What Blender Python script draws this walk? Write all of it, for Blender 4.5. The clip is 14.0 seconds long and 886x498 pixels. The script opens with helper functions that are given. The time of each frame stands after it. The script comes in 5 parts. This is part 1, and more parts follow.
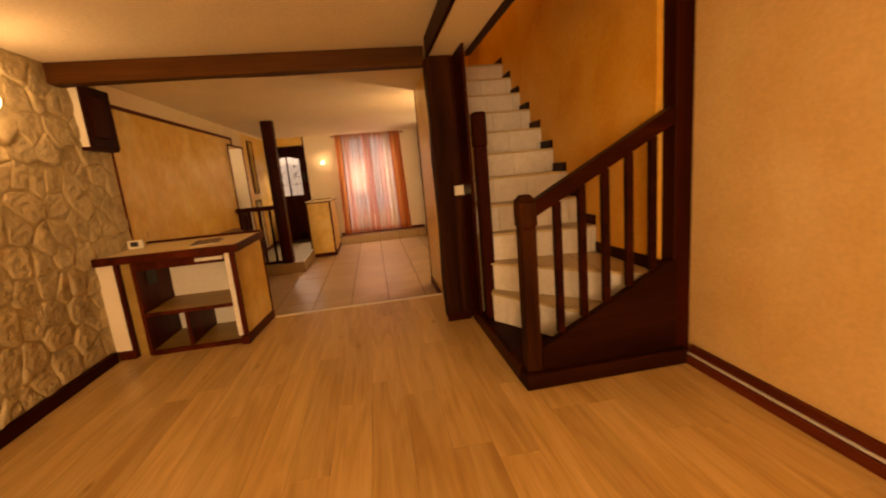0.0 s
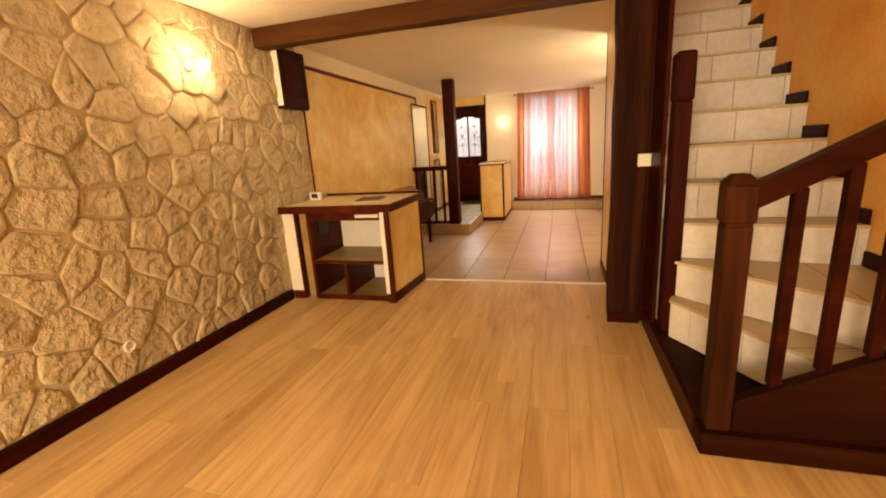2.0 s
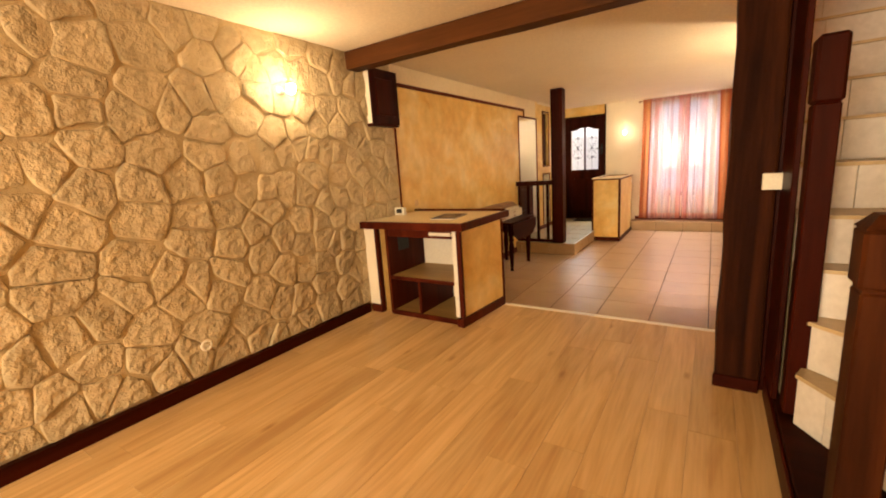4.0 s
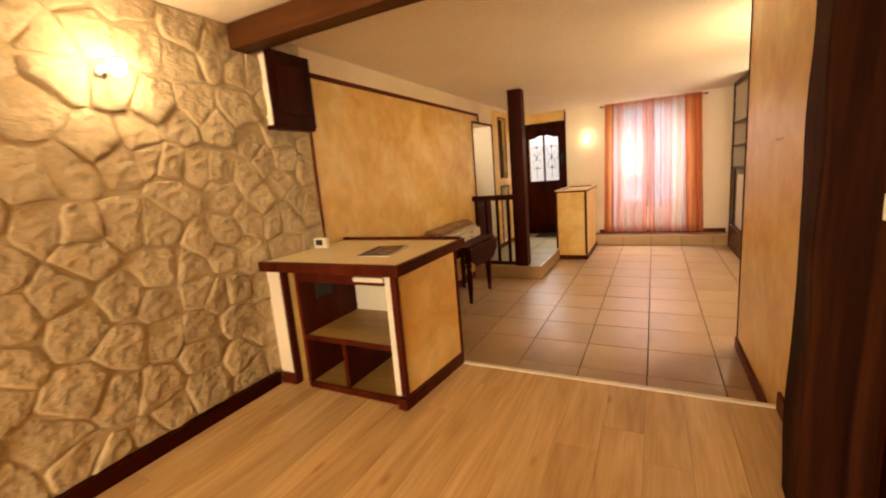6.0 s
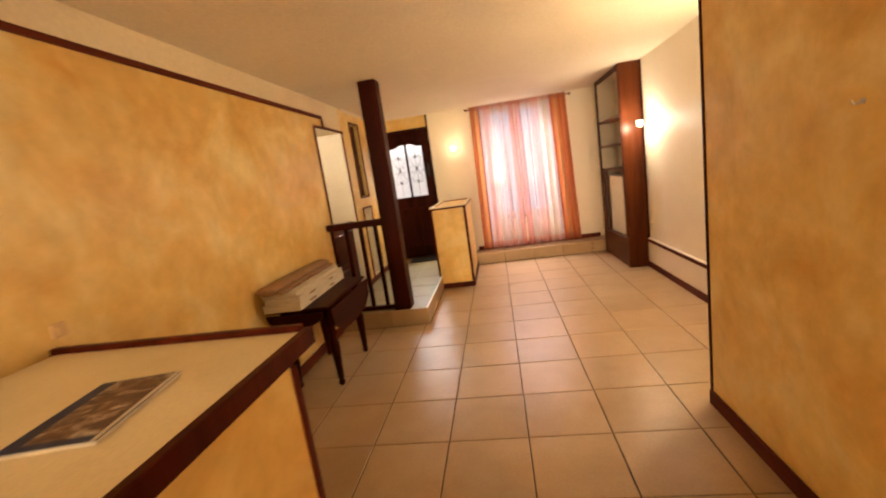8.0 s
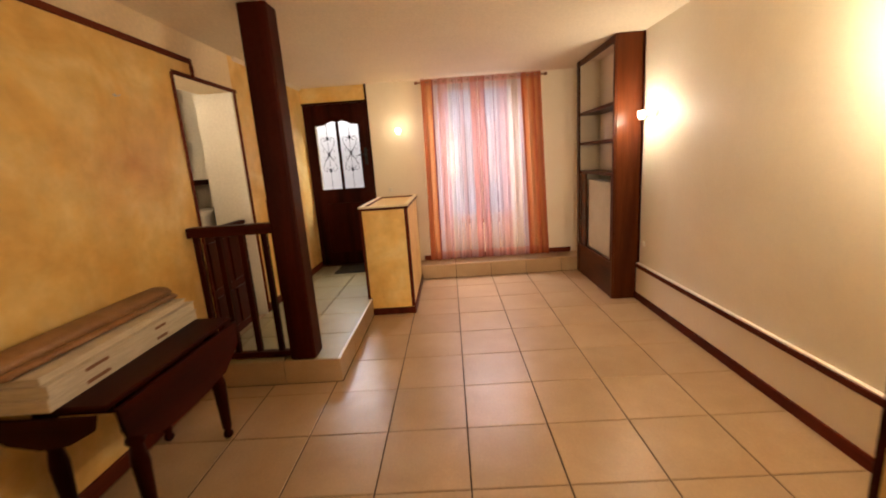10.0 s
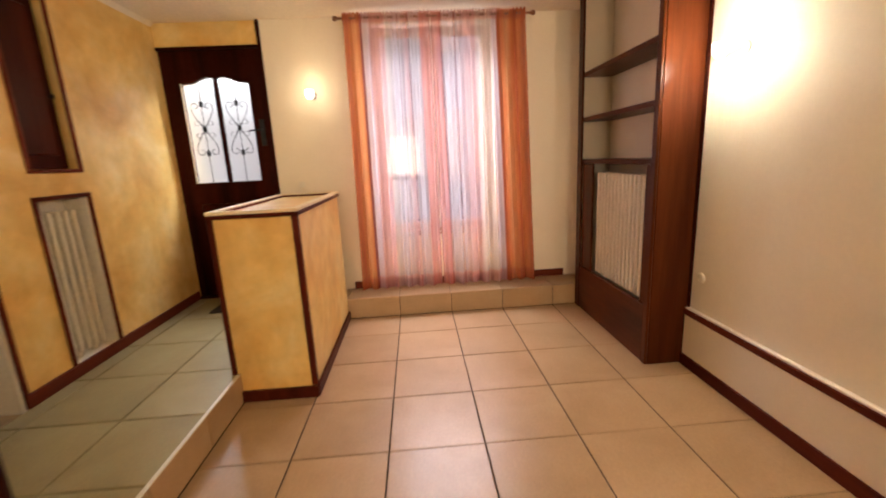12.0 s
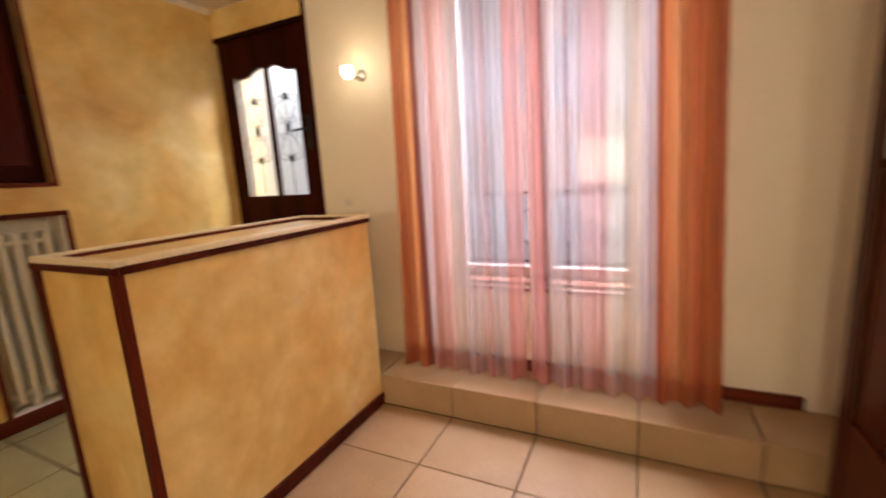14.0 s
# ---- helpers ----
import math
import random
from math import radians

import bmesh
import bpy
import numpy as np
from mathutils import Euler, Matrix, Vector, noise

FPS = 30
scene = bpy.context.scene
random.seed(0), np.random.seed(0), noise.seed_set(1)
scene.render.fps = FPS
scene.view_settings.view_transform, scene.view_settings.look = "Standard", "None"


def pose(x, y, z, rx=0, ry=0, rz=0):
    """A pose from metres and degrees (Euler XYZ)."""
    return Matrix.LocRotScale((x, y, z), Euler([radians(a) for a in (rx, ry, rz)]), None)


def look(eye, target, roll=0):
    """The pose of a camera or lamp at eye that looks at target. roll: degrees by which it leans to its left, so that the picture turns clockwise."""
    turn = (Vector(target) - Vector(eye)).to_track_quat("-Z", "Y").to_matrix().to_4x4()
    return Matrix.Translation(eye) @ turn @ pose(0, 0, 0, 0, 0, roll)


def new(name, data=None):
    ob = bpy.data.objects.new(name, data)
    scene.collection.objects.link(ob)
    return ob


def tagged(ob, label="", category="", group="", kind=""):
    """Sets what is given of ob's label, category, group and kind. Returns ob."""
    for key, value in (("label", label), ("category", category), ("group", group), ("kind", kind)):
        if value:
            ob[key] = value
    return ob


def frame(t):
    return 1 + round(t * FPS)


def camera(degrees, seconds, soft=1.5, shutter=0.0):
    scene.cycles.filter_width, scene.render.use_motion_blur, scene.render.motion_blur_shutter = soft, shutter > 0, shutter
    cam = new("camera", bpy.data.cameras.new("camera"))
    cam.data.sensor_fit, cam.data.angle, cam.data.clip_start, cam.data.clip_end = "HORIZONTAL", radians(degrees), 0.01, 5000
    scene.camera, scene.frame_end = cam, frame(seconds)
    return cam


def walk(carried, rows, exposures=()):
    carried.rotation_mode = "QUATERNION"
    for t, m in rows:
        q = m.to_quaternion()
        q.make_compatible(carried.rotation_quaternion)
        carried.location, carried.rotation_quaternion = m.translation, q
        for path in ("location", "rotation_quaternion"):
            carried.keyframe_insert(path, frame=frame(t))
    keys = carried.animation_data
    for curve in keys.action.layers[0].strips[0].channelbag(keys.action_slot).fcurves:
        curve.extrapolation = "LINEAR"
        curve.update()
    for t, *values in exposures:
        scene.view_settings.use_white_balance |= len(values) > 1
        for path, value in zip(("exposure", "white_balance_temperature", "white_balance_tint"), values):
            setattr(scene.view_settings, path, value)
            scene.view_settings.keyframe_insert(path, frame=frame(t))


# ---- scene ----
cam = camera(93.8, 14.0, soft=1.9, shutter=0.5)
PATH = [
    (0, (1.109, 0.915, 1.306), (1.411, 2.858, 0.935), -5.2),
    (0.5, (1.114, 1.09, 1.297), (1.232, 3.051, 0.924), -5.2),
    (1, (1.123, 1.22, 1.299), (1.07, 3.17, 0.859), -4.8),
    (1.5, (1.184, 1.317, 1.305), (0.802, 3.228, 0.856), -4.9),
    (2, (1.304, 1.371, 1.295), (0.761, 3.235, 0.818), -3.7),
    (2.5, (1.442, 1.47, 1.3), (0.795, 3.321, 0.907), -5.5),
    (3, (1.579, 1.628, 1.299), (0.668, 3.353, 0.855), -3.3),
    (3.2, (1.626, 1.662, 1.304), (0.555, 3.306, 0.915), -3.5),
    (5.3, (1.326, 2.229, 1.313), (0.283, 3.891, 0.929), -5.2),
    (5.5, (1.277, 2.373, 1.331), (0.267, 4.064, 0.988), -5.0),
    (6, (1.185, 2.686, 1.328), (0.281, 4.435, 0.976), -4.7),
    (6.5, (1.024, 3.046, 1.327), (0.293, 4.873, 0.969), -6.5),
    (7, (0.876, 3.391, 1.326), (0.208, 5.244, 0.977), -7.3),
    (7.5, (0.782, 3.722, 1.337), (0.225, 5.61, 0.983), -6.7),
    (8, (0.683, 4.027, 1.332), (0.397, 5.976, 0.985), -8.3),
    (8.2, (0.668, 4.166, 1.322), (0.445, 6.122, 0.973), -7.9),
    (10.3, (0.703, 5.661, 1.318), (0.66, 7.616, 0.9), -4.2),
    (10.5, (0.77, 5.828, 1.314), (0.741, 7.792, 0.936), -5.3),
    (11, (0.79, 6.256, 1.203), (0.872, 8.231, 0.898), -3.6),
    (11.5, (0.838, 6.742, 1.172), (0.858, 8.7, 0.763), -2.2),
    (12, (0.901, 7.175, 1.148), (1.014, 9.126, 0.725), -2.9),
    (12.5, (1.065, 7.612, 1.139), (1.174, 9.578, 0.79), -4.6),
    (13, (1.236, 8.002, 1.146), (1.232, 9.967, 0.775), -3.0),
    (13.5, (1.400, 8.368, 1.112), (1.223, 10.326, 0.746), -3.9),
    (14, (1.588, 8.793, 1.118), (0.74, 10.570, 0.769), -3.4),
]
EXPOSURES = [
    (0.0, -0.28, 12000, 27), (0.5, 0.20, 9800, 18), (1.0, 0.34, 8100, 13), (2.0, 0.60, 7050, 10), (3.0, 0.66, 6750, 10), (5.5, 0.60, 6850, 10), (7.0, 0.58, 6900, 10),
    (8.0, 0.60, 6800, 10), (10.4, 0.20, 6350, 10), (11.0, 0.28, 6250, 10), (12.0, 0.26, 6150, 9), (13.0, 0.14, 5950, 8), (13.6, 0.06, 5900, 7), (14.0, 0.0, 5950, 7),
]
walk(cam, [(t, look(eye, target, roll)) for t, eye, target, roll in PATH], EXPOSURES)

# ---- world, lamps ----
world = bpy.data.worlds.new("sky")
scene.world = world
world.use_nodes = True
wn = world.node_tree
sky = wn.nodes.new("ShaderNodeTexSky")
sky.sky_type, sky.sun_disc = "NISHITA", False
sky.sun_elevation, sky.sun_rotation = radians(38), radians(217)
wn.links.new(sky.outputs[0], wn.nodes["Background"].inputs[0])
wn.nodes["Background"].inputs[1].default_value = 0.12

WARM = (1.0, 0.72, 0.42)
DAY = (1.0, 0.96, 0.97)


def lamp(name, kind, m, power, colour, size=0.05, size_y=None):
    data = bpy.data.lights.new(name, kind)
    data.energy, data.color = power, colour
    if kind == "AREA":
        data.shape, data.size, data.size_y = "RECTANGLE", size, size_y or size
    elif kind == "SUN":
        data.angle = radians(size)
    else:
        data.shadow_soft_size = size
    ob = new(name, data)
    ob.matrix_world = m
    return ob


sun = lamp("sun", "SUN", look((0, 0, 20), (15, 20, 0)), 2.0, (1.0, 0.95, 0.88), 0.5)
lamp("window_light", "AREA", look((1.11, 12.1, 3.1), (1.11, 9.6, 0.3)), 300, DAY, 1.6, 1.0)
lamp("door_light", "AREA", look((-0.95, 11.95, 2.65), (-0.75, 9.3, 0.4)), 98, DAY, 0.9, 0.8)
# added warm fill from behind the viewpoint, its source never in view
lamp("back_fill_light", "AREA", look((0.4, -2.13, 1.35), (1.2, 4, 0.9)), 195, (1.0, 0.80, 0.54), 1.5, 1.5)
# fill added to brighten the side wall; no lamp is known here
lamp("fill_light_middle", "POINT", pose(2.395, 6.95, 1.66), 50, (1.0, 0.80, 0.53), 0.06)
# unseen fill in place of warm light bounced down from upstairs
lamp("stair_fill", "AREA", look((1.97, 6.0, 4.2), (2.8, 4.4, 1.2)), 13, (1.0, 0.64, 0.30), 0.6)
lamp("sconce_light_stone", "POINT", pose(-0.985, 3.83, 1.94), 8.5, WARM, 0.03)
lamp("sconce_light_window", "POINT", pose(0.08, 10.83, 1.745), 1.1, WARM, 0.03)
lamp("sconce_light_side", "POINT", pose(2.40, 9.22, 1.575), 15, (1.0, 0.85, 0.63), 0.03)
# fill added to brighten the room behind the opening
lamp("kitchen_fill", "POINT", pose(-1.50, 8.5, 2.0), 6, (1.0, 0.80, 0.58), 0.06)


# ---- materials ----
def material(name):
    m = bpy.data.materials.new(name)
    m.use_nodes = True
    return m, m.node_tree, m.node_tree.nodes["Principled BSDF"]


def noise_node(nt, scale, detail=4.0, rough=0.55, coords="Object", stretch=(1, 1, 1), distort=0.0):
    tc = nt.nodes.new("ShaderNodeTexCoord")
    mp = nt.nodes.new("ShaderNodeMapping")
    mp.inputs["Scale"].default_value = stretch
    nt.links.new(tc.outputs[coords], mp.inputs[0])
    n = nt.nodes.new("ShaderNodeTexNoise")
    n.inputs["Scale"].default_value, n.inputs["Detail"].default_value = scale, detail
    n.inputs["Roughness"].default_value, n.inputs["Distortion"].default_value = rough, distort
    nt.links.new(mp.outputs[0], n.inputs["Vector"])
    return n


def ramp_node(nt, source, stops, kind="LINEAR"):
    r = nt.nodes.new("ShaderNodeValToRGB")
    r.color_ramp.interpolation = kind
    el = r.color_ramp.elements
    while len(el) < len(stops):
        el.new(0.5)
    for e, (p, c) in zip(el, stops):
        e.position, e.color = p, (*c, 1)
    nt.links.new(source, r.inputs[0])
    return r


def mix_node(nt, a, b, fac, mode="MIX"):
    m = nt.nodes.new("ShaderNodeMix")
    m.data_type, m.blend_type = "RGBA", mode
    for sock, v in ((m.inputs[6], a), (m.inputs[7], b), (m.inputs[0], fac)):
        if isinstance(v, (int, float)):
            sock.default_value = v
        elif isinstance(v, tuple):
            sock.default_value = (*v, 1)
        else:
            nt.links.new(v, sock)
    return m.outputs[2]


def bump_node(nt, bsdf, height, strength, distance=0.01):
    b = nt.nodes.new("ShaderNodeBump")
    b.inputs["Strength"].default_value, b.inputs["Distance"].default_value = strength, distance
    nt.links.new(height, b.inputs["Height"])
    nt.links.new(b.outputs[0], bsdf.inputs["Normal"])


def surface(name, dark, mid, light, scale=2.0, fine=40.0, rough=0.6, bump=0.15, dist=0.004, stretch=(1, 1, 1), metal=0.0, vary=0.0, coat=0.0, distort=0.4, spec=0.5, grain=0.6):
    """A mottled surface: large patches of three tones, fine grain, bump, and varied gloss."""
    m, nt, b = material(name)
    big = noise_node(nt, scale, 5, 0.6, stretch=stretch, distort=distort)
    if vary:
        big.noise_dimensions = "4D"
        seed = nt.nodes.new("ShaderNodeObjectInfo")
        far = nt.nodes.new("ShaderNodeMath")
        far.operation = "MULTIPLY"
        far.inputs[1].default_value = 50
        nt.links.new(seed.outputs["Random"], far.inputs[0])
        nt.links.new(far.outputs[0], big.inputs["W"])
    small = noise_node(nt, fine, 3, 0.6, stretch=stretch)
    r = ramp_node(nt, big.outputs[0], [(0.3, dark), (0.5, mid), (0.7, light)])
    g = ramp_node(nt, small.outputs[0], [(0.25, (0.82, 0.82, 0.82)), (0.75, (1.12, 1.12, 1.12))])
    col = mix_node(nt, r.outputs[0], g.outputs[0], grain, "MULTIPLY")
    if vary:
        info = nt.nodes.new("ShaderNodeObjectInfo")
        v = ramp_node(nt, info.outputs["Random"], [(0, (1 - vary,) * 3), (1, (1 + vary * 0.6,) * 3)])
        col = mix_node(nt, col, v.outputs[0], 1.0, "MULTIPLY")
    nt.links.new(col, b.inputs["Base Color"])
    rr = nt.nodes.new("ShaderNodeMapRange")
    rr.inputs[3].default_value, rr.inputs[4].default_value = max(rough - 0.04, 0.03), min(rough + 0.05, 1)
    nt.links.new(big.outputs[0], rr.inputs[0])
    nt.links.new(rr.outputs[0], b.inputs["Roughness"])
    b.inputs["Metallic"].default_value = metal
    b.inputs["Coat Weight"].default_value = coat
    b.inputs["Coat Roughness"].default_value = 0.15
    b.inputs["Specular IOR Level"].default_value = spec
    if bump:
        bump_node(nt, b, small.outputs[0], bump, dist)
    return m


def wood(name, dark, light, along="z", scale=5.0, rough=0.4, vary=0.0, coat=0.0, bump=0.15, spec=None):
    """Grain drawn out along one axis."""
    s = {"x": (0.07, 1, 1), "y": (1, 0.07, 1), "z": (1, 1, 0.07)}[along]
    m, nt, b = material(name)
    tc = nt.nodes.new("ShaderNodeTexCoord")
    info = nt.nodes.new("ShaderNodeObjectInfo")
    sh = nt.nodes.new("ShaderNodeVectorMath")
    sh.operation = "ADD"
    nt.links.new(tc.outputs["Object"], sh.inputs[0])
    comb = nt.nodes.new("ShaderNodeMath")
    comb.operation = "MULTIPLY"
    comb.inputs[1].default_value = 30
    nt.links.new(info.outputs["Random"], comb.inputs[0])
    nt.links.new(comb.outputs[0], sh.inputs[1])
    mp = nt.nodes.new("ShaderNodeMapping")
    mp.inputs["Scale"].default_value = s
    nt.links.new(sh.outputs[0], mp.inputs[0])
    noises = []
    for sc, det in ((scale, 4), (scale * 9, 4)):
        n = nt.nodes.new("ShaderNodeTexNoise")
        n.inputs["Scale"].default_value, n.inputs["Detail"].default_value, n.inputs["Distortion"].default_value = sc, det, 0.6
        nt.links.new(mp.outputs[0], n.inputs["Vector"])
        noises.append(n)
    mid = tuple((a + c) / 2 for a, c in zip(dark, light))
    r = ramp_node(nt, noises[0].outputs[0], [(0.3, dark), (0.5, mid), (0.7, light)])
    g = ramp_node(nt, noises[1].outputs[0], [(0.3, (0.72, 0.72, 0.72)), (0.65, (1.1, 1.1, 1.1))])
    col = mix_node(nt, r.outputs[0], g.outputs[0], 0.6, "MULTIPLY")
    if vary:
        v = ramp_node(nt, info.outputs["Random"], [(0, (1 - vary,) * 3), (1, (1 + vary,) * 3)])
        col = mix_node(nt, col, v.outputs[0], 1.0, "MULTIPLY")
    nt.links.new(col, b.inputs["Base Color"])
    b.inputs["Roughness"].default_value = rough
    b.inputs["Specular IOR Level"].default_value = spec if spec is not None else 0.5 if light[0] > 0.2 else 0.055
    b.inputs["Coat Weight"].default_value = coat
    b.inputs["Coat Roughness"].default_value = 0.2
    bump_node(nt, b, noises[1].outputs[0], bump, 0.002)
    return m


def oak(name, dark, mid, light):
    """Oak boards: soft drawn-out figure, faint pores, a few knots, each board a little different."""
    m, nt, b = material(name)
    tc, info = nt.nodes.new("ShaderNodeTexCoord"), nt.nodes.new("ShaderNodeObjectInfo")
    far, add = nt.nodes.new("ShaderNodeMath"), nt.nodes.new("ShaderNodeVectorMath")
    far.operation, far.inputs[1].default_value, add.operation = "MULTIPLY", 40, "ADD"
    nt.links.new(info.outputs["Random"], far.inputs[0])
    nt.links.new(tc.outputs["Object"], add.inputs[0])
    nt.links.new(far.outputs[0], add.inputs[1])

    def stretched(kind, scale):
        mp, n = nt.nodes.new("ShaderNodeMapping"), nt.nodes.new(kind)
        mp.inputs["Scale"].default_value = scale
        nt.links.new(add.outputs[0], mp.inputs[0])
        nt.links.new(mp.outputs[0], n.inputs["Vector"])
        n.inputs["Scale"].default_value = 1
        return n

    figure, pores, knots = stretched("ShaderNodeTexNoise", (9, 0.9, 1)), stretched("ShaderNodeTexNoise", (70, 3.0, 1)), stretched("ShaderNodeTexVoronoi", (5.2, 1.7, 1))
    figure.inputs["Detail"].default_value, figure.inputs["Distortion"].default_value, pores.inputs["Detail"].default_value = 5, 1.6, 3
    r = ramp_node(nt, figure.outputs[0], [(0.30, dark), (0.48, mid), (0.66, light)])
    g = ramp_node(nt, pores.outputs[0], [(0.30, (0.84, 0.82, 0.80)), (0.60, (1.03, 1.03, 1.03))])
    k = ramp_node(nt, knots.outputs["Distance"], [(0.0, (0.40, 0.30, 0.22)), (0.045, (0.66, 0.56, 0.46)), (0.11, (1, 1, 1))])
    v = ramp_node(nt, info.outputs["Random"], [(0, (0.87, 0.85, 0.83)), (0.5, (1, 1, 1)), (1, (1.09, 1.095, 1.10))])
    col = mix_node(nt, r.outputs[0], g.outputs[0], 0.7, "MULTIPLY")
    col = mix_node(nt, col, k.outputs[0], 0.8, "MULTIPLY")
    nt.links.new(mix_node(nt, col, v.outputs[0], 1.0, "MULTIPLY"), b.inputs["Base Color"])
    rr = nt.nodes.new("ShaderNodeMapRange")
    rr.inputs[3].default_value, rr.inputs[4].default_value = 0.27, 0.40
    nt.links.new(figure.outputs[0], rr.inputs[0])
    nt.links.new(rr.outputs[0], b.inputs["Roughness"])
    bump_node(nt, b, pores.outputs[0], 0.05, 0.002)
    return m


M_OCHRE = surface("ochre_plaster", (0.65, 0.36, 0.085), (0.755, 0.505, 0.168), (0.83, 0.645, 0.295), 2.4, 9, 0.33, 0.08, 0.004, distort=0.45, spec=0.36, grain=0.7)
M_STAIRWALL = surface("orange_plaster", (0.66, 0.29, 0.05), (0.74, 0.38, 0.085), (0.78, 0.46, 0.14), 1.8, 30, 0.6, 0.15, 0.003)
M_BEIGE = surface("beige_wall", (0.60, 0.38, 0.17), (0.67, 0.45, 0.22), (0.72, 0.52, 0.28), 1.5, 45, 0.7, 0.25, 0.004)
M_CREAM = surface("cream_wall", (0.77, 0.69, 0.56), (0.81, 0.74, 0.61), (0.83, 0.77, 0.65), 1.2, 60, 0.55, 0.02, 0.002, grain=0.15)
M_PALE = surface("pale_yellow_plaster", (0.73, 0.60, 0.40), (0.78, 0.65, 0.44), (0.81, 0.69, 0.48), 1.6, 40, 0.6, 0.06)
M_WHITE = surface("white_paint", (0.72, 0.68, 0.60), (0.76, 0.72, 0.64), (0.79, 0.75, 0.68), 2, 50, 0.5, 0.08)
M_CEILING = surface("ceiling_paint", (0.77, 0.67, 0.52), (0.81, 0.71, 0.56), (0.84, 0.75, 0.60), 0.8, 50, 0.7, 0.1)
M_STONE = surface("cream_stone", (0.43, 0.34, 0.20), (0.50, 0.40, 0.245), (0.56, 0.455, 0.285), 5, 17, 0.85, 1.0, 0.030, vary=0.08, distort=0.8, grain=0.7)
M_MORTAR = surface("mortar", (0.42, 0.325, 0.185), (0.47, 0.365, 0.21), (0.52, 0.41, 0.24), 4, 60, 0.95, 0.8, 0.006)
M_OAK = oak("oak_laminate", (0.50, 0.31, 0.130), (0.60, 0.400, 0.185), (0.67, 0.47, 0.235))
M_DARK = wood("dark_stained_wood", (0.013, 0.0018, 0.0008), (0.042, 0.0054, 0.0018), "z", 6, 0.42)
M_DARKX = wood("dark_stained_wood_x", (0.013, 0.0018, 0.0008), (0.042, 0.0054, 0.0018), "x", 6, 0.42)
M_DARKY = wood("dark_stained_wood_y", (0.013, 0.0018, 0.0008), (0.042, 0.0054, 0.0018), "y", 6, 0.42)
M_PILLAR = wood("aged_dark_timber", (0.007, 0.0015, 0.0006), (0.052, 0.0140, 0.0042), "z", 11, 0.6, bump=0.6, spec=0.04)
M_NEWEL = wood("worn_brown_timber", (0.013, 0.0030, 0.0010), (0.066, 0.0175, 0.0046), "z", 12, 0.5, bump=0.4, spec=0.06)
M_STRING = wood("black_brown_stain", (0.009, 0.0018, 0.0008), (0.032, 0.0072, 0.0026), "x", 7, 0.55, bump=0.2, spec=0.04)
M_TRIM = wood("maroon_stained_trim", (0.075, 0.013, 0.0065), (0.15, 0.030, 0.014), "y", 6, 0.42)
M_TRIMX = wood("maroon_stained_trim_x", (0.075, 0.013, 0.0065), (0.15, 0.030, 0.014), "x", 6, 0.42)
M_BEAM = wood("oak_beam_stain", (0.032, 0.0105, 0.0034), (0.100, 0.036, 0.0110), "x", 6, 0.5, bump=0.3)
M_MAHOG = wood("red_mahogany", (0.028, 0.0055, 0.0016), (0.105, 0.0245, 0.0066), "z", 5, 0.34, coat=0.16)
M_MAHOGY = wood("red_mahogany_y", (0.028, 0.0055, 0.0016), (0.105, 0.0245, 0.0066), "y", 5, 0.34, coat=0.16)
M_MAROON = wood("maroon_stained_edging", (0.040, 0.0058, 0.0026), (0.100, 0.0165, 0.0068), "z", 6, 0.38)
M_HANDRAIL = wood("dark_red_handrail", (0.013, 0.0018, 0.0006), (0.040, 0.0060, 0.0018), "x", 8, 0.38, bump=0.25)
M_DARKRED = wood("dark_red_panel", (0.028, 0.0035, 0.002), (0.065, 0.009, 0.004), "z", 5, 0.3, coat=0.12)
M_SHELFWOOD = wood("veneer_shelf", (0.31, 0.185, 0.052), (0.43, 0.275, 0.088), "x", 5, 0.5)
M_TILE = surface("beige_floor_tile", (0.345, 0.222, 0.118), (0.392, 0.260, 0.144), (0.43, 0.295, 0.172), 3, 70, 0.32, 0.03, 0.002, vary=0.07)
# entry tile with the greenish cast of the door's daylight in its colour
M_TILE_DAYLIT = surface("greenish_daylit_entry_tile", (0.24, 0.19, 0.085), (0.29, 0.235, 0.11), (0.33, 0.275, 0.14), 3, 70, 0.32, 0.03, 0.002, vary=0.12)
M_GROUT = surface("brown_grout", (0.045, 0.024, 0.012), (0.06, 0.033, 0.018), (0.08, 0.045, 0.024), 8, 90, 0.9, 0.4)
M_STEPTILE = surface("white_riser_tile", (0.58, 0.555, 0.52), (0.62, 0.595, 0.56), (0.66, 0.635, 0.60), 5, 30, 0.3, 0.05, vary=0.07)
M_TREAD = surface("sand_tread_tile", (0.44, 0.33, 0.185), (0.51, 0.39, 0.225), (0.57, 0.45, 0.27), 4, 50, 0.35, 0.05, vary=0.08)
M_TOP = surface("cream_counter_tile", (0.73, 0.59, 0.35), (0.78, 0.65, 0.41), (0.81, 0.69, 0.46), 3, 80, 0.35, 0.05)
M_RADIATOR = surface("cream_enamel", (0.66, 0.60, 0.48), (0.70, 0.64, 0.52), (0.73, 0.67, 0.55), 3, 60, 0.35, 0.03)
M_METAL = surface("brushed_steel", (0.55, 0.53, 0.50), (0.62, 0.60, 0.57), (0.68, 0.66, 0.63), 8, 120, 0.35, 0.05, metal=0.9)
M_IRON = surface("black_iron", (0.012, 0.012, 0.012), (0.02, 0.02, 0.02), (0.03, 0.03, 0.03), 20, 90, 0.55, 0.1, metal=0.6)
M_RUST = surface("rust_paint_rod", (0.16, 0.06, 0.03), (0.20, 0.08, 0.04), (0.25, 0.10, 0.05), 8, 80, 0.5, 0.1)
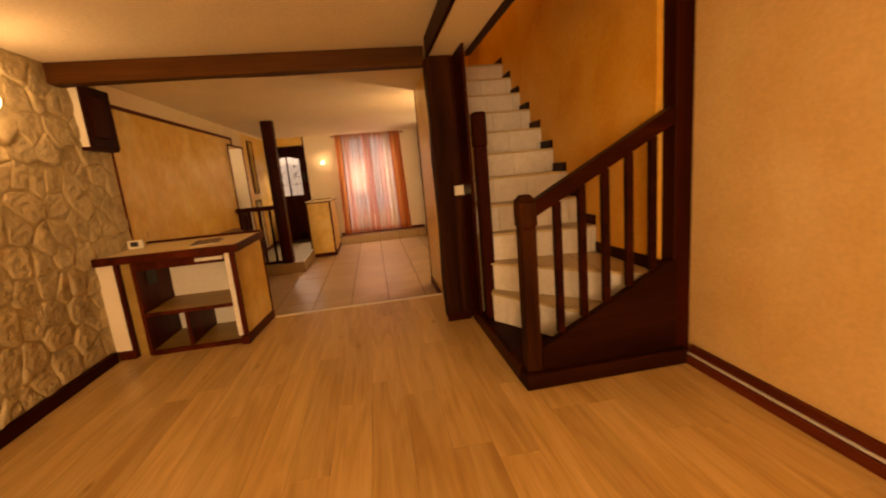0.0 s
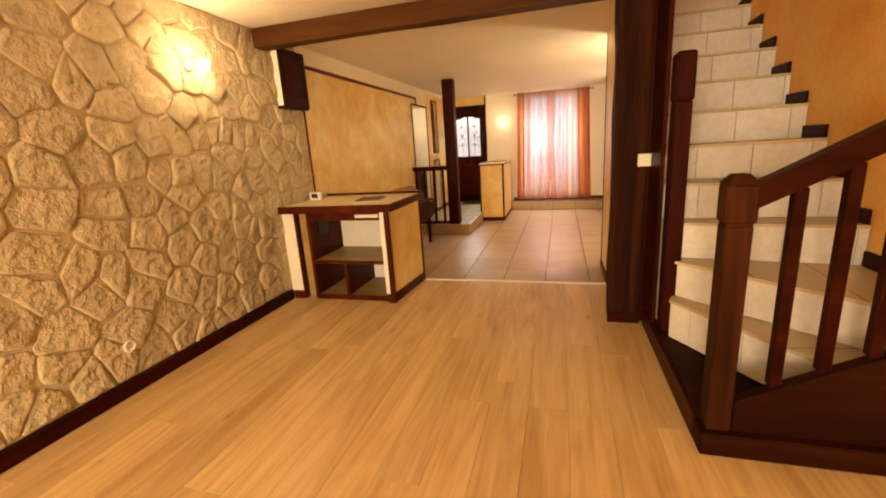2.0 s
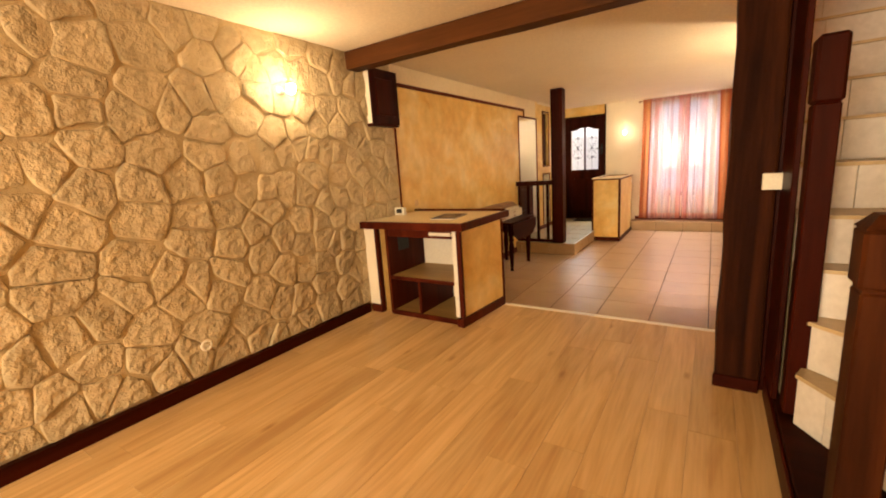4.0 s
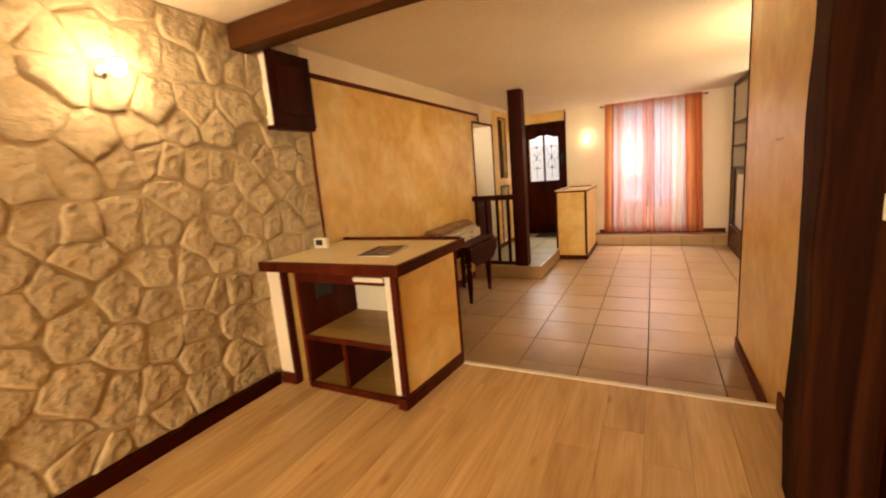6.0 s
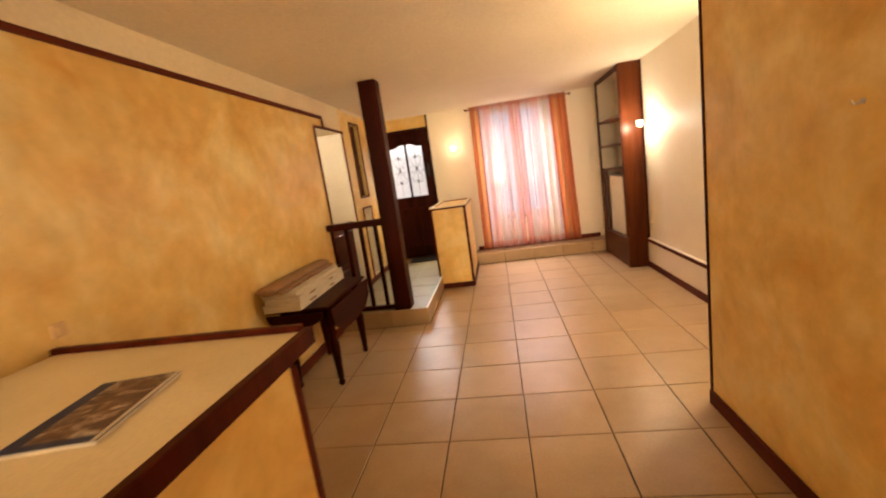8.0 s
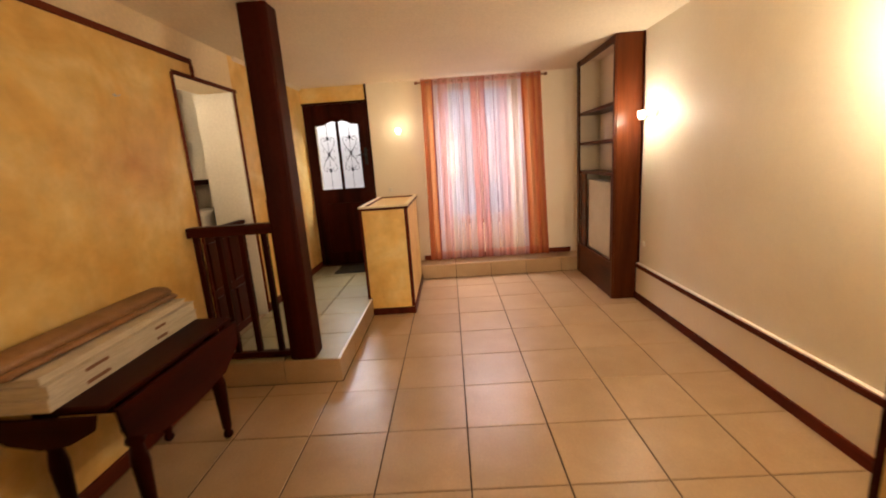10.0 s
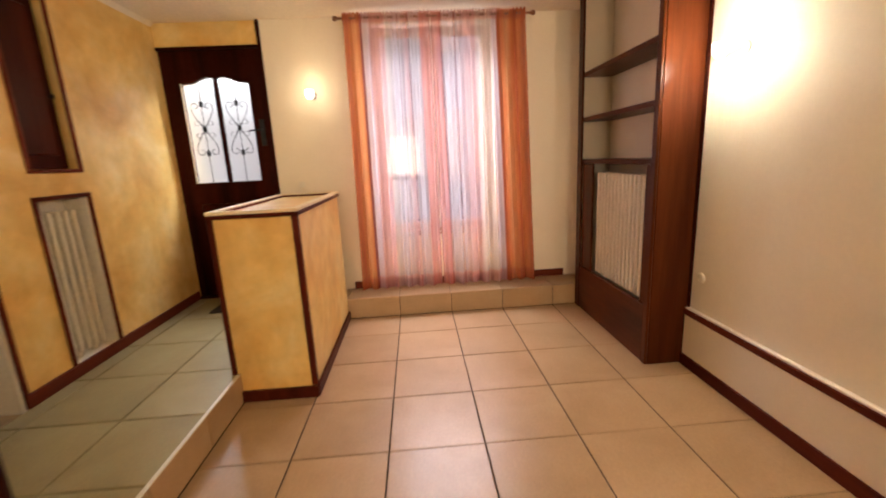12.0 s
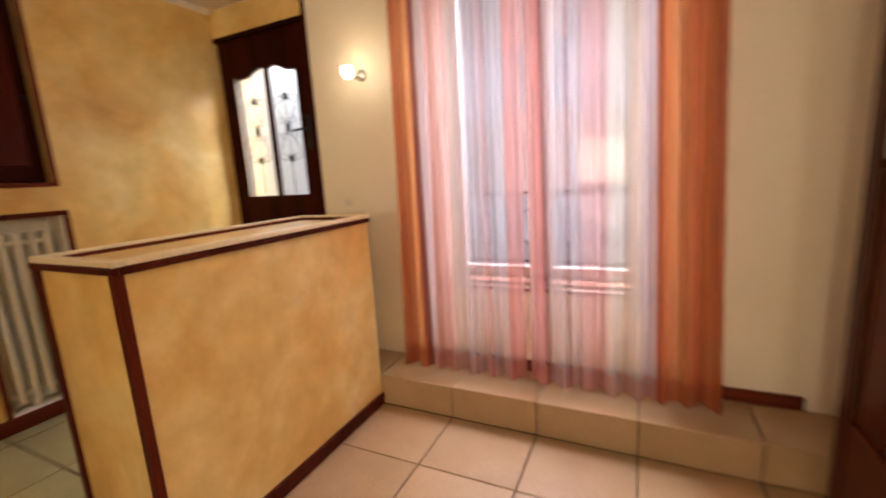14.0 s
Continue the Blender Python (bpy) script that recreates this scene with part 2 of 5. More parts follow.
M_PLASTIC = surface("ivory_plastic", (0.70, 0.66, 0.56), (0.74, 0.70, 0.60), (0.76, 0.72, 0.62), 4, 90, 0.35, 0.0)
M_BLACK = surface("black_void", (0.010, 0.009, 0.008), (0.014, 0.012, 0.010), (0.02, 0.017, 0.014), 5, 60, 0.6, 0.05)
M_PAPER = surface("printed_paper", (0.50, 0.43, 0.33), (0.60, 0.53, 0.42), (0.67, 0.60, 0.49), 9, 90, 0.6, 0.05, stretch=(1, 1, 12))
M_NAVY = surface("navy_print", (0.012, 0.016, 0.05), (0.02, 0.028, 0.08), (0.05, 0.06, 0.12), 14, 60, 0.5, 0.0, spec=0.25)
M_PHOTO = surface("brown_and_navy_print", (0.016, 0.018, 0.05), (0.13, 0.06, 0.03), (0.62, 0.53, 0.44), 9, 90, 0.45, 0.0, stretch=(1, 3, 1), distort=2, spec=0.25)
M_LEATHER = surface("brown_leather", (0.20, 0.10, 0.045), (0.27, 0.14, 0.065), (0.34, 0.19, 0.095), 8, 80, 0.5, 0.3)
M_MAT = surface("black_doormat", (0.012, 0.012, 0.012), (0.02, 0.018, 0.016), (0.03, 0.027, 0.024), 9, 200, 0.95, 0.8)
M_WINDOW = surface("faded_brown_window_paint", (0.54, 0.42, 0.39), (0.59, 0.47, 0.44), (0.63, 0.52, 0.49), 4, 60, 0.5, 0.05)
M_ZINC = surface("weathered_zinc", (0.12, 0.12, 0.125), (0.15, 0.15, 0.155), (0.19, 0.19, 0.195), 5, 60, 0.6, 0.1)
M_FACADE = surface("pale_render_facade", (0.42, 0.41, 0.46), (0.46, 0.45, 0.50), (0.50, 0.49, 0.54), 0.5, 20, 0.9, 0.2)
M_SHUTTER = surface("coral_shutter_paint", (0.58, 0.42, 0.39), (0.62, 0.46, 0.43), (0.66, 0.50, 0.47), 3, 40, 0.7, 0.1)
M_STREET = surface("pale_paving", (0.30, 0.28, 0.28), (0.34, 0.32, 0.32), (0.38, 0.36, 0.36), 1, 60, 0.9, 0.4)


def glass_material(name, rough, tint=(1, 1, 1), gloss=0.5):
    m, nt, b = material(name)
    b.inputs["Base Color"].default_value = (*tint, 1)
    b.inputs["Roughness"].default_value = rough
    b.inputs["Transmission Weight"].default_value = 1.0
    b.inputs["IOR"].default_value = 1.45
    b.inputs["Specular IOR Level"].default_value = gloss
    return m


M_GLASS = glass_material("window_glass", 0.0, gloss=0.03)
M_FROST = glass_material("frosted_glass", 0.45, (0.94, 0.97, 0.94))


def glow_material(name, colour, strength):
    m, nt, b = material(name)
    b.inputs["Base Color"].default_value = (0.8, 0.75, 0.65, 1)
    b.inputs["Emission Color"].default_value = (*colour, 1)
    b.inputs["Emission Strength"].default_value = strength
    return m


M_SHADE = glow_material("lit_sconce_glass", (1.0, 0.84, 0.60), 9)


def sheer_material(name, stops, dense):
    """Striped voile: light goes through it, more where the cloth lies dense."""
    m, nt, b = material(name)
    nt.nodes.remove(b)
    tc = nt.nodes.new("ShaderNodeTexCoord")
    sep = nt.nodes.new("ShaderNodeSeparateXYZ")
    nt.links.new(tc.outputs["UV"], sep.inputs[0])
    col = ramp_node(nt, sep.outputs[0], stops)
    den = ramp_node(nt, sep.outputs[0], dense)
    hem = ramp_node(nt, sep.outputs[1], [(0.0, (1, 1, 1)), (0.042, (1, 1, 1)), (0.052, (0, 0, 0)), (0.965, (0, 0, 0)), (0.972, (1, 1, 1)), (1, (1, 1, 1))])
    weave = noise_node(nt, 26, 3, 0.6, "UV", (5, 0.3, 1))
    c2 = mix_node(nt, col.outputs[0], (0.50, 0.14, 0.08), mix_node(nt, (0, 0, 0), hem.outputs[0], 0.6))
    w = ramp_node(nt, weave.outputs[0], [(0.3, (0.70, 0.66, 0.64)), (0.7, (1.08, 1.08, 1.08))])
    c3 = mix_node(nt, c2, w.outputs[0], 0.5, "MULTIPLY")
    dif, tra, tr = nt.nodes.new("ShaderNodeBsdfDiffuse"), nt.nodes.new("ShaderNodeBsdfTranslucent"), nt.nodes.new("ShaderNodeBsdfTransparent")
    nt.links.new(c3, dif.inputs[0])
    nt.links.new(c3, tra.inputs[0])
    tint = mix_node(nt, (1, 1, 1), c3, 0.55)
    nt.links.new(tint, tr.inputs[0])
    a = nt.nodes.new("ShaderNodeMixShader")
    a.inputs[0].default_value = 0.5
    nt.links.new(dif.outputs[0], a.inputs[1])
    nt.links.new(tra.outputs[0], a.inputs[2])
    f = nt.nodes.new("ShaderNodeMixShader")
    nt.links.new(mix_node(nt, den.outputs[0], (0.72, 0.72, 0.72), mix_node(nt, (0, 0, 0), hem.outputs[0], 0.6)), f.inputs[0])
    nt.links.new(tr.outputs[0], f.inputs[1])
    nt.links.new(a.outputs[0], f.inputs[2])
    nt.links.new(f.outputs[0], nt.nodes["Material Output"].inputs[0])
    return m


# ---- building helpers ----
BASE = {}


def thing(name, at, label, category, group="", kind=""):
    ob = new(name)
    ob.empty_display_size = 0.1
    ob.location = at
    BASE[ob] = Vector(at)
    return tagged(ob, label, category, group, kind)


def to_mesh(name, bm, mat, smooth=False):
    bmesh.ops.recalc_face_normals(bm, faces=bm.faces)
    me = bpy.data.meshes.new(name)
    if smooth:
        for f in bm.faces:
            f.smooth = True
    bm.to_mesh(me)
    bm.free()
    if mat:
        me.materials.append(mat)
    return me


def part(name, bm, mat, parent, label="", smooth=False):
    base = BASE[parent]
    bmesh.ops.translate(bm, verts=bm.verts, vec=-base)
    ob = new(name, to_mesh(name, bm, mat, smooth))
    ob.parent = parent
    BASE[ob] = base
    return tagged(ob, label)


def structure(name, bm, mat, label="", smooth=False):
    ob = new(name, to_mesh(name, bm, mat, smooth))
    BASE[ob] = Vector((0, 0, 0))
    return tagged(ob, label, kind="structure")


def single(name, bm, mat, at, label, category, group="", smooth=False):
    """A thing that is one mesh."""
    bmesh.ops.translate(bm, verts=bm.verts, vec=-Vector(at))
    ob = new(name, to_mesh(name, bm, mat, smooth))
    ob.location = at
    BASE[ob] = Vector(at)
    return tagged(ob, label, category, group)


def box(x0, x1, y0, y1, z0, z1, bev=0.0, bm=None, seg=1):
    bm = bm or bmesh.new()
    vs = bmesh.ops.create_cube(bm, size=1.0)["verts"]
    for v in vs:
        v.co = Vector((x0 + (v.co.x + 0.5) * (x1 - x0), y0 + (v.co.y + 0.5) * (y1 - y0), z0 + (v.co.z + 0.5) * (z1 - z0)))
    if bev:
        es = list({e for v in vs for e in v.link_edges})
        bmesh.ops.bevel(bm, geom=es, offset=bev, segments=seg, affect="EDGES", profile=0.6)
    return bm


def prism(outline, axis, lo, hi, bm=None):
    """An outline of (u, v) pulled along an axis: x takes (y, z), y takes (x, z), z takes (x, y)."""
    bm = bm or bmesh.new()
    put = {"x": lambda u, v, w: (w, u, v), "y": lambda u, v, w: (u, w, v), "z": lambda u, v, w: (u, v, w)}[axis]
    a = [bm.verts.new(put(u, v, lo)) for u, v in outline]
    b = [bm.verts.new(put(u, v, hi)) for u, v in outline]
    bm.faces.new(a), bm.faces.new(b[::-1])
    for i in range(len(a)):
        j = (i + 1) % len(a)
        bm.faces.new((a[i], b[i], b[j], a[j]))
    return bm


def tube(points, r, n=8, bm=None, taper=None):
    bm = bm or bmesh.new()
    pts = [Vector(p) for p in points]
    rings = []
    for i, p in enumerate(pts):
        d = (pts[min(i + 1, len(pts) - 1)] - pts[max(i - 1, 0)]).normalized()
        u = d.orthogonal().normalized() if i == 0 else (u - d * u.dot(d)).normalized()
        w = d.cross(u)
        rad = taper[i] if taper else r
        rings.append([bm.verts.new(p + rad * (math.cos(a) * u + math.sin(a) * w)) for a in (2 * math.pi * k / n for k in range(n))])
    for a, b in zip(rings, rings[1:]):
        for k in range(n):
            bm.faces.new((a[k], a[(k + 1) % n], b[(k + 1) % n], b[k]))
    bm.faces.new(rings[0][::-1]), bm.faces.new(rings[-1])
    return bm


def lathe(profile, at, axis="z", n=20, bm=None):
    """A profile of (radius, height) turned round an axis through at."""
    bm = bm or bmesh.new()
    at = Vector(at)
    put = {"z": lambda r, a, h: (r * math.cos(a), r * math.sin(a), h), "x": lambda r, a, h: (h, r * math.cos(a), r * math.sin(a)), "y": lambda r, a, h: (r * math.cos(a), h, r * math.sin(a))}[axis]
    rings = [[bm.verts.new(at + Vector(put(max(r, 0.0004), 2 * math.pi * k / n, h))) for k in range(n)] for r, h in profile]
    for a, b in zip(rings, rings[1:]):
        for k in range(n):
            bm.faces.new((a[k], a[(k + 1) % n], b[(k + 1) % n], b[k]))
    bm.faces.new(rings[0][::-1]), bm.faces.new(rings[-1])
    return bm


# ---- plan ----
CEIL = 2.335          # ceiling
LOW = -0.178          # tiled floor, one step below the oak floor
XL, XR = -1.15, 2.95  # long left wall, right wall of the first room
YF = 10.97            # street wall
YB = -2.2             # wall behind
XP = 1.775            # ochre partition beside the stairs
XS = 2.525            # white side wall of the tiled room
EDGE = 5.20           # edge of the step down
PLAT = -0.17          # side edge of the entry platform
G, GX, GY = 0.455, 0.70, 7.07  # tile pitch and one joint crossing

# ---- walls, floors, ceiling ----
def boxes(*rows):
    bm = bmesh.new()
    for r in rows:
        box(*r, bm=bm)
    return bm


wall_left = structure("wall_left", boxes(
    (XL - 0.3, XL, YB, 8.38, -0.3, CEIL), (XL - 0.3, XL, 8.38, 9.22, 2.03, CEIL)), M_PALE, "pale yellow plastered long wall")
wall_entry = structure("wall_entry", boxes(
    (XL - 0.3, XL, 9.22, 9.56, -0.3, CEIL), (XL - 0.3, XL, 9.56, 9.92, -0.3, 0.06), (XL - 0.3, XL, 9.56, 9.92, 1.03, 1.2),
    (XL - 0.3, XL, 9.56, 9.92, 2.18, CEIL), (XL - 0.3, XL - 0.14, 9.56, 9.92, 0.06, 1.03), (XL - 0.3, XL - 0.14, 9.56, 9.92, 1.2, 2.18),
    (XL - 0.3, XL, 9.92, YF + 0.35, -0.3, CEIL)), M_OCHRE, "ochre plaster wall of the entry with two recesses")
structure("wall_panel_plaster", boxes((XL + 0.001, XL + 0.012, 5.15, 8.38, LOW, 2.14), (XL + 0.001, XL + 0.012, 8.38, 8.62, 2.03, 2.14)), M_OCHRE, "mottled ochre polished plaster")
wall_street = structure("wall_street", boxes(
    (-0.30, 0.57, YF, YF + 0.35, -0.3, CEIL), (0.57, 1.63, YF, YF + 0.35, -0.3, 0.50), (0.57, 1.63, YF, YF + 0.35, 2.27, CEIL),
    (1.63, 3.0, YF, YF + 0.35, -0.3, CEIL)), M_CREAM, "cream painted street wall")
structure("wall_over_door", box(XL, -0.30, YF + 0.01, YF + 0.35, 2.15, CEIL), M_OCHRE, "ochre plaster above the entry door")
structure("wall_side", box(XS, XS + 0.25, 6.39, YF, -0.3, CEIL), M_CREAM, "cream white side wall")
structure("wall_partition", boxes((XP, XP + 0.09, 4.55, 6.39, -0.3, CEIL), (XP + 0.09, XS, 6.30, 6.39, -0.3, CEIL)), M_OCHRE, "ochre plaster partition beside the stairs")
structure("wall_right", box(XR, XR + 0.2, YB, 3.2, -0.3, CEIL), M_BEIGE, "rough beige painted wall")
structure("wall_back", boxes((XL - 0.3, -0.35, YB - 0.3, YB, -0.3, CEIL), (1.15, XR + 0.2, YB - 0.3, YB, -0.3, CEIL), (-0.35, 1.15, YB - 0.3, YB, -0.3, 0.55), (-0.35, 1.15, YB - 0.3, YB, 2.05, CEIL)), M_CREAM)
# invented blind that closes the opening behind the fill lamp
structure("window_blind", box(-0.348, 1.148, YB - 0.13, YB - 0.12, 0.552, 2.048), M_WHITE, "unseen white blind behind the back fill light")
structure("wall_stair_right", boxes((2.80, 2.95, 3.2, 6.30, -0.3, 4.8), (2.80, 2.95, 6.30, 7.6, CEIL + 0.2, 4.8), (2.80, 2.95, 2.4, 3.2, CEIL + 0.2, 4.8)), M_STAIRWALL, "orange plaster stairwell wall")
structure("wall_stair_left", boxes((XP + 0.092, XP + 0.12, 4.55, 6.30, -0.3, 4.8), (XP + 0.02, XP + 0.12, 2.4, 4.55, CEIL + 0.2, 4.8), (XP + 0.02, XP + 0.12, 6.30, 7.6, CEIL + 0.2, 4.8)), M_STAIRWALL, "orange plaster stairwell wall")
structure("wall_stair_end", boxes((1.79, 2.95, 7.6, 7.7, CEIL + 0.2, 4.8), (1.79, 2.95, 2.3, 2.4, CEIL + 0.2, 4.8), (XP + 0.12, 2.8, 6.26, 6.298, -0.3, CEIL + 0.1)), M_STAIRWALL, "orange plaster stairwell wall")
structure("ceiling_upper", box(1.7, 3.0, 2.3, 7.7, 4.8, 4.9), M_CEILING)
structure("ceiling", boxes(
    (XL - 0.3, 1.96, YB - 0.3, YF + 0.35, CEIL, CEIL + 0.2), (1.96, 3.2, YB - 0.3, 3.12, CEIL, CEIL + 0.2), (1.96, 3.2, 6.30, YF + 0.35, CEIL, CEIL + 0.2)),
    M_CEILING, "cream white painted ceiling")
soffit = structure("soffit", box(1.665, 1.95, YB, 4.36, 2.20, CEIL - 0.002), M_CEILING, "cream boxed beam along the stair opening")
structure("trim_soffit", boxes((1.64, 1.664, YB, 4.36, 2.19, CEIL - 0.004), (1.951, 1.985, YB, 4.30, 2.17, CEIL - 0.004), (1.986, 2.02, 3.1, 4.30, 2.24, CEIL + 0.2)), M_DARKY, "dark stained edging boards")

floor_oak = structure("floor_oak", box(XL - 0.1, XR + 0.1, YB - 0.1, EDGE - 0.012, -0.35, -0.013), M_GROUT)
tagged(floor_oak, "warm oak laminate board floor")
floor_tiled = structure("floor_tiled", box(XL - 0.1, XS + 0.1, EDGE, YF + 0.3, -0.45, LOW - 0.004), M_GROUT)
tagged(floor_tiled, "beige ceramic tile floor with dark joints")
structure("floor_step", box(-1.1, XP, EDGE - 0.012, EDGE - 0.001, LOW, -0.004), M_TILE, "tiled riser of the step down")
structure("trim_step", box(-0.06, XP - 0.002, EDGE - 0.03, EDGE + 0.008, -0.006, 0.007, 0.003), M_PLASTIC, "pale strip along the step edge")

platform = structure("floor_platform", boxes((XL, PLAT - 0.012, 8.142, YF + 0.3, LOW, -0.012)), M_GROUT)
tagged(platform, "tiled entry platform one step up")
street_step = structure("floor_window_step", box(PLAT, XS, 10.662, YF, LOW, -0.012), M_GROUT)
tagged(street_step, "tiled ledge along the street wall")
structure("trim_platform", box(PLAT - 0.014, PLAT + 0.004, 8.13, 9.412, -0.004, 0.004, 0.001), M_PLASTIC, "pale edging along the platform")


# ---- dark trim and baseboards ----
def trim(name, *rows, mat=M_TRIM, label="dark stained wooden trim"):
    bm = bmesh.new()
    for r in rows:
        box(*r, bev=0.003, bm=bm)
    return structure(name, bm, mat, label)


trim("baseboard_stone_wall", (XL, XL + 0.055, YB, 4.52, 0, 0.085), mat=M_DARKY, label="dark stained baseboard under the stone wall")
trim("baseboard_panel", (XL + 0.012, XL + 0.03, 5.25, 8.13, LOW, LOW + 0.09))
trim("baseboard_entry", (XL, XL + 0.018, 9.22, 10.96, 0, 0.075))
trim("baseboard_partition", (XP - 0.018, XP, EDGE + 0.01, 6.39, LOW, LOW + 0.085), (XP - 0.018, XP, 4.56, EDGE - 0.035, 0, 0.10))
trim("baseboard_right", (XR - 0.055, XR, YB, 3.05, 0, 0.055), (XR - 0.03, XR, YB, 3.05, 0.068, 0.115))
trim("trim_right_strip", (XR - 0.04, XR, YB, 3.05, 0.055, 0.068), mat=M_STEPTILE, label="pale cable strip between two dark boards")
trim("baseboard_street", (0.28, 2.27, YF - 0.015, YF, 0, 0.065), mat=M_TRIMX)
structure("side_ledge", box(2.498, XS, 6.39, 9.475, LOW, 0.165, 0.003), M_CREAM, "cream boxed pipe ledge")
trim("trim_side_ledge", (2.487, 2.4975, 6.39, 9.475, 0.150, 0.188))
structure("side_ledge_top", box(2.498, XS, 6.39, 9.475, 0.166, 0.196, 0.004), M_WHITE, "white painted ledge top")
trim("baseboard_side_ledge", (2.485, 2.4975, 6.39, 9.475, LOW, LOW + 0.075))
trim("trim_panel", (XL + 0.012, XL + 0.03, 5.15, 8.62, 2.125, 2.16), (XL + 0.012, XL + 0.028, 5.147, 5.163, 0.884, 2.125), (XL + 0.012, XL + 0.028, 8.36, 8.38, LOW, 2.03), (XL + 0.012, XL + 0.028, 8.605, 8.63, 2.03, 2.125))
trim("trim_opening", (XL, XL + 0.016, 8.38, 9.26, 2.02, 2.05), (XL, XL + 0.016, 9.215, 9.24, 0, 2.02))
trim("trim_recess_low", (XL, XL + 0.014, 9.535, 9.56, 0.06, 1.055), (XL, XL + 0.014, 9.92, 9.945, 0.06, 1.055), (XL, XL + 0.014, 9.56, 9.92, 1.03, 1.055))
trim("trim_recess_high", (XL, XL + 0.014, 9.555, 9.578, 1.18, 2.2), (XL, XL + 0.014, 9.905, 9.93, 1.18, 2.2), (XL, XL + 0.014, 9.578, 9.905, 2.18, 2.2), (XL, XL + 0.02, 9.578, 9.905, 1.18, 1.2))
structure("recess_lining", boxes((XL - 0.1395, XL - 0.134, 9.561, 9.919, 0.061, 1.029), (XL - 0.134, XL - 0.001, 9.912, 9.9195, 0.061, 1.029), (XL - 0.134, XL - 0.001, 9.561, 9.912, 0.061, 0.072)), M_WHITE, "white painted recess lining")
trim("trim_door", (-0.325, -0.297, YF - 0.012, YF, 0, CEIL), mat=M_DARK)
trim("trim_partition_end", (XP - 0.006, XP + 0.02, 6.378, 6.402, LOW, CEIL), mat=M_DARK)
structure("trim_cove", prism([(XL, CEIL - 0.001), (XL, CEIL - 0.03), (XL + 0.03, CEIL - 0.001)], "y", 9.3, YF), M_CEILING, "small cream cove moulding")

# ---- beam and timbers ----
bm = box(XL, 1.66, 4.56, 4.70, 2.185, CEIL - 0.001, 0.012, seg=2)
bmesh.ops.subdivide_edges(bm, edges=[e for e in bm.edges if abs(e.verts[0].co.x - e.verts[1].co.x) > 1], cuts=24)
for v in bm.verts:
    if v.co.z < 2.3:
        v.co += Vector((0, 0.006 * noise.noise((v.co.x * 2.1, v.co.y * 9, 1)), 0.008 * noise.noise((v.co.x * 1.7, 3, v.co.y * 5))))
single("ceiling_beam", bm, M_BEAM, (0.25, 4.63, 2.185), "reddish brown stained oak ceiling beam", "beam")

bm = box(1.64, 1.845, 4.35, 4.548, 0.0, 2.20, 0.014, seg=2)
bmesh.ops.subdivide_edges(bm, edges=[e for e in bm.edges if abs(e.verts[0].co.z - e.verts[1].co.z) > 1], cuts=26)
for v in bm.verts:
    n = noise.noise((v.co.x * 8, v.co.y * 8, v.co.z * 2.6))
    v.co.x += 0.014 * n if v.co.x < 1.75 else 0.004 * n
    v.co.y += 0.006 * noise.noise((v.co.z * 3.1, v.co.x * 9, 4)) if v.co.y < 4.45 else 0
pillar = thing("timber_pillar", (1.74, 4.45, 0), "dark aged timber pillar beside the stairs", "pillar")
part("post", bm, M_PILLAR, pillar)
part("plinth", box(1.632, 1.84, 4.335, 4.349, 0, 0.075, 0.004), M_DARKX, pillar)
part("board", box(1.846, 1.875, 4.385, 4.47, 0, 2.20, 0.004), M_DARK, pillar)
part("side_board", box(1.862, 1.885, 4.06, 4.384, 0.13, 2.32, 0.004), M_DARK, pillar)
part("light_slit", box(1.8855, 1.888, 4.20, 4.215, 1.3, 1.72), M_METAL, pillar, "narrow bright strip")


def plate(name, at, w, h, axis, label, category, mat=M_PLASTIC):
    """A wall plate with a rocker; axis is the way it faces."""
    x, y, z = at
    t = thing(name, at, label, category)
    dx, dy = {"-y": (0, -1), "x": (1, 0), "-x": (-1, 0)}[axis]
    if dx:
        a, b = sorted((x, x + dx * 0.012))
        part("plate", box(a, b, y - w / 2, y + w / 2, z - h / 2, z + h / 2, 0.003), mat, t)
        a, b = sorted((x + dx * 0.0125, x + dx * 0.017))
        part("rocker", box(a, b, y - w / 4, y + w / 4, z - h / 3.4, z + h / 3.4, 0.002), mat, t)
    else:
        part("plate", box(x - w / 2, x + w / 2, y - 0.012, y, z - h / 2, z + h / 2, 0.003), M_PLASTIC, t)
        part("rocker", box(x - w / 4, x + w / 4, y - 0.017, y - 0.0125, z - h / 3.4, z + h / 3.4, 0.002), M_PLASTIC, t)
    return t


plate("light_switch", (1.832, 4.345, 1.132), 0.095, 0.08, "-y", "ivory plastic light switch on the dark timber", "switch")


def socket(at, axis, label, size=1.0, mat=M_PLASTIC):
    x, y, z = at
    d = 1 if axis == "x" else -1
    t = thing("wall_socket", at, label, "socket")
    part("rim", lathe([(r * size, h * d) for r, h in ((0.038, 0), (0.038, 0.008), (0.032, 0.012), (0.024, 0.012), (0.022, 0.004))], at, "x"), mat, t)
    part("insert", lathe([(r * size, h * d) for r, h in ((0.021, 0.0045), (0.021, 0.006), (0.004, 0.006))], at, "x"), mat, t)
    return t


# ---- stairs ----
stairs = thing("staircase", (2.35, 4.6, 0), "steep winding stairs with white tiled risers and sand treads", "stairs")
R1, RISE = 0.36, 0.212
noses = {1: ((1.93, 3.88), (2.40, 3.13)), 2: ((1.95, 3.965), (2.76, 3.13)), 3: ((1.95, 4.03), (2.798, 3.90)), 4: ((1.90, 4.14), (2.798, 4.14))}
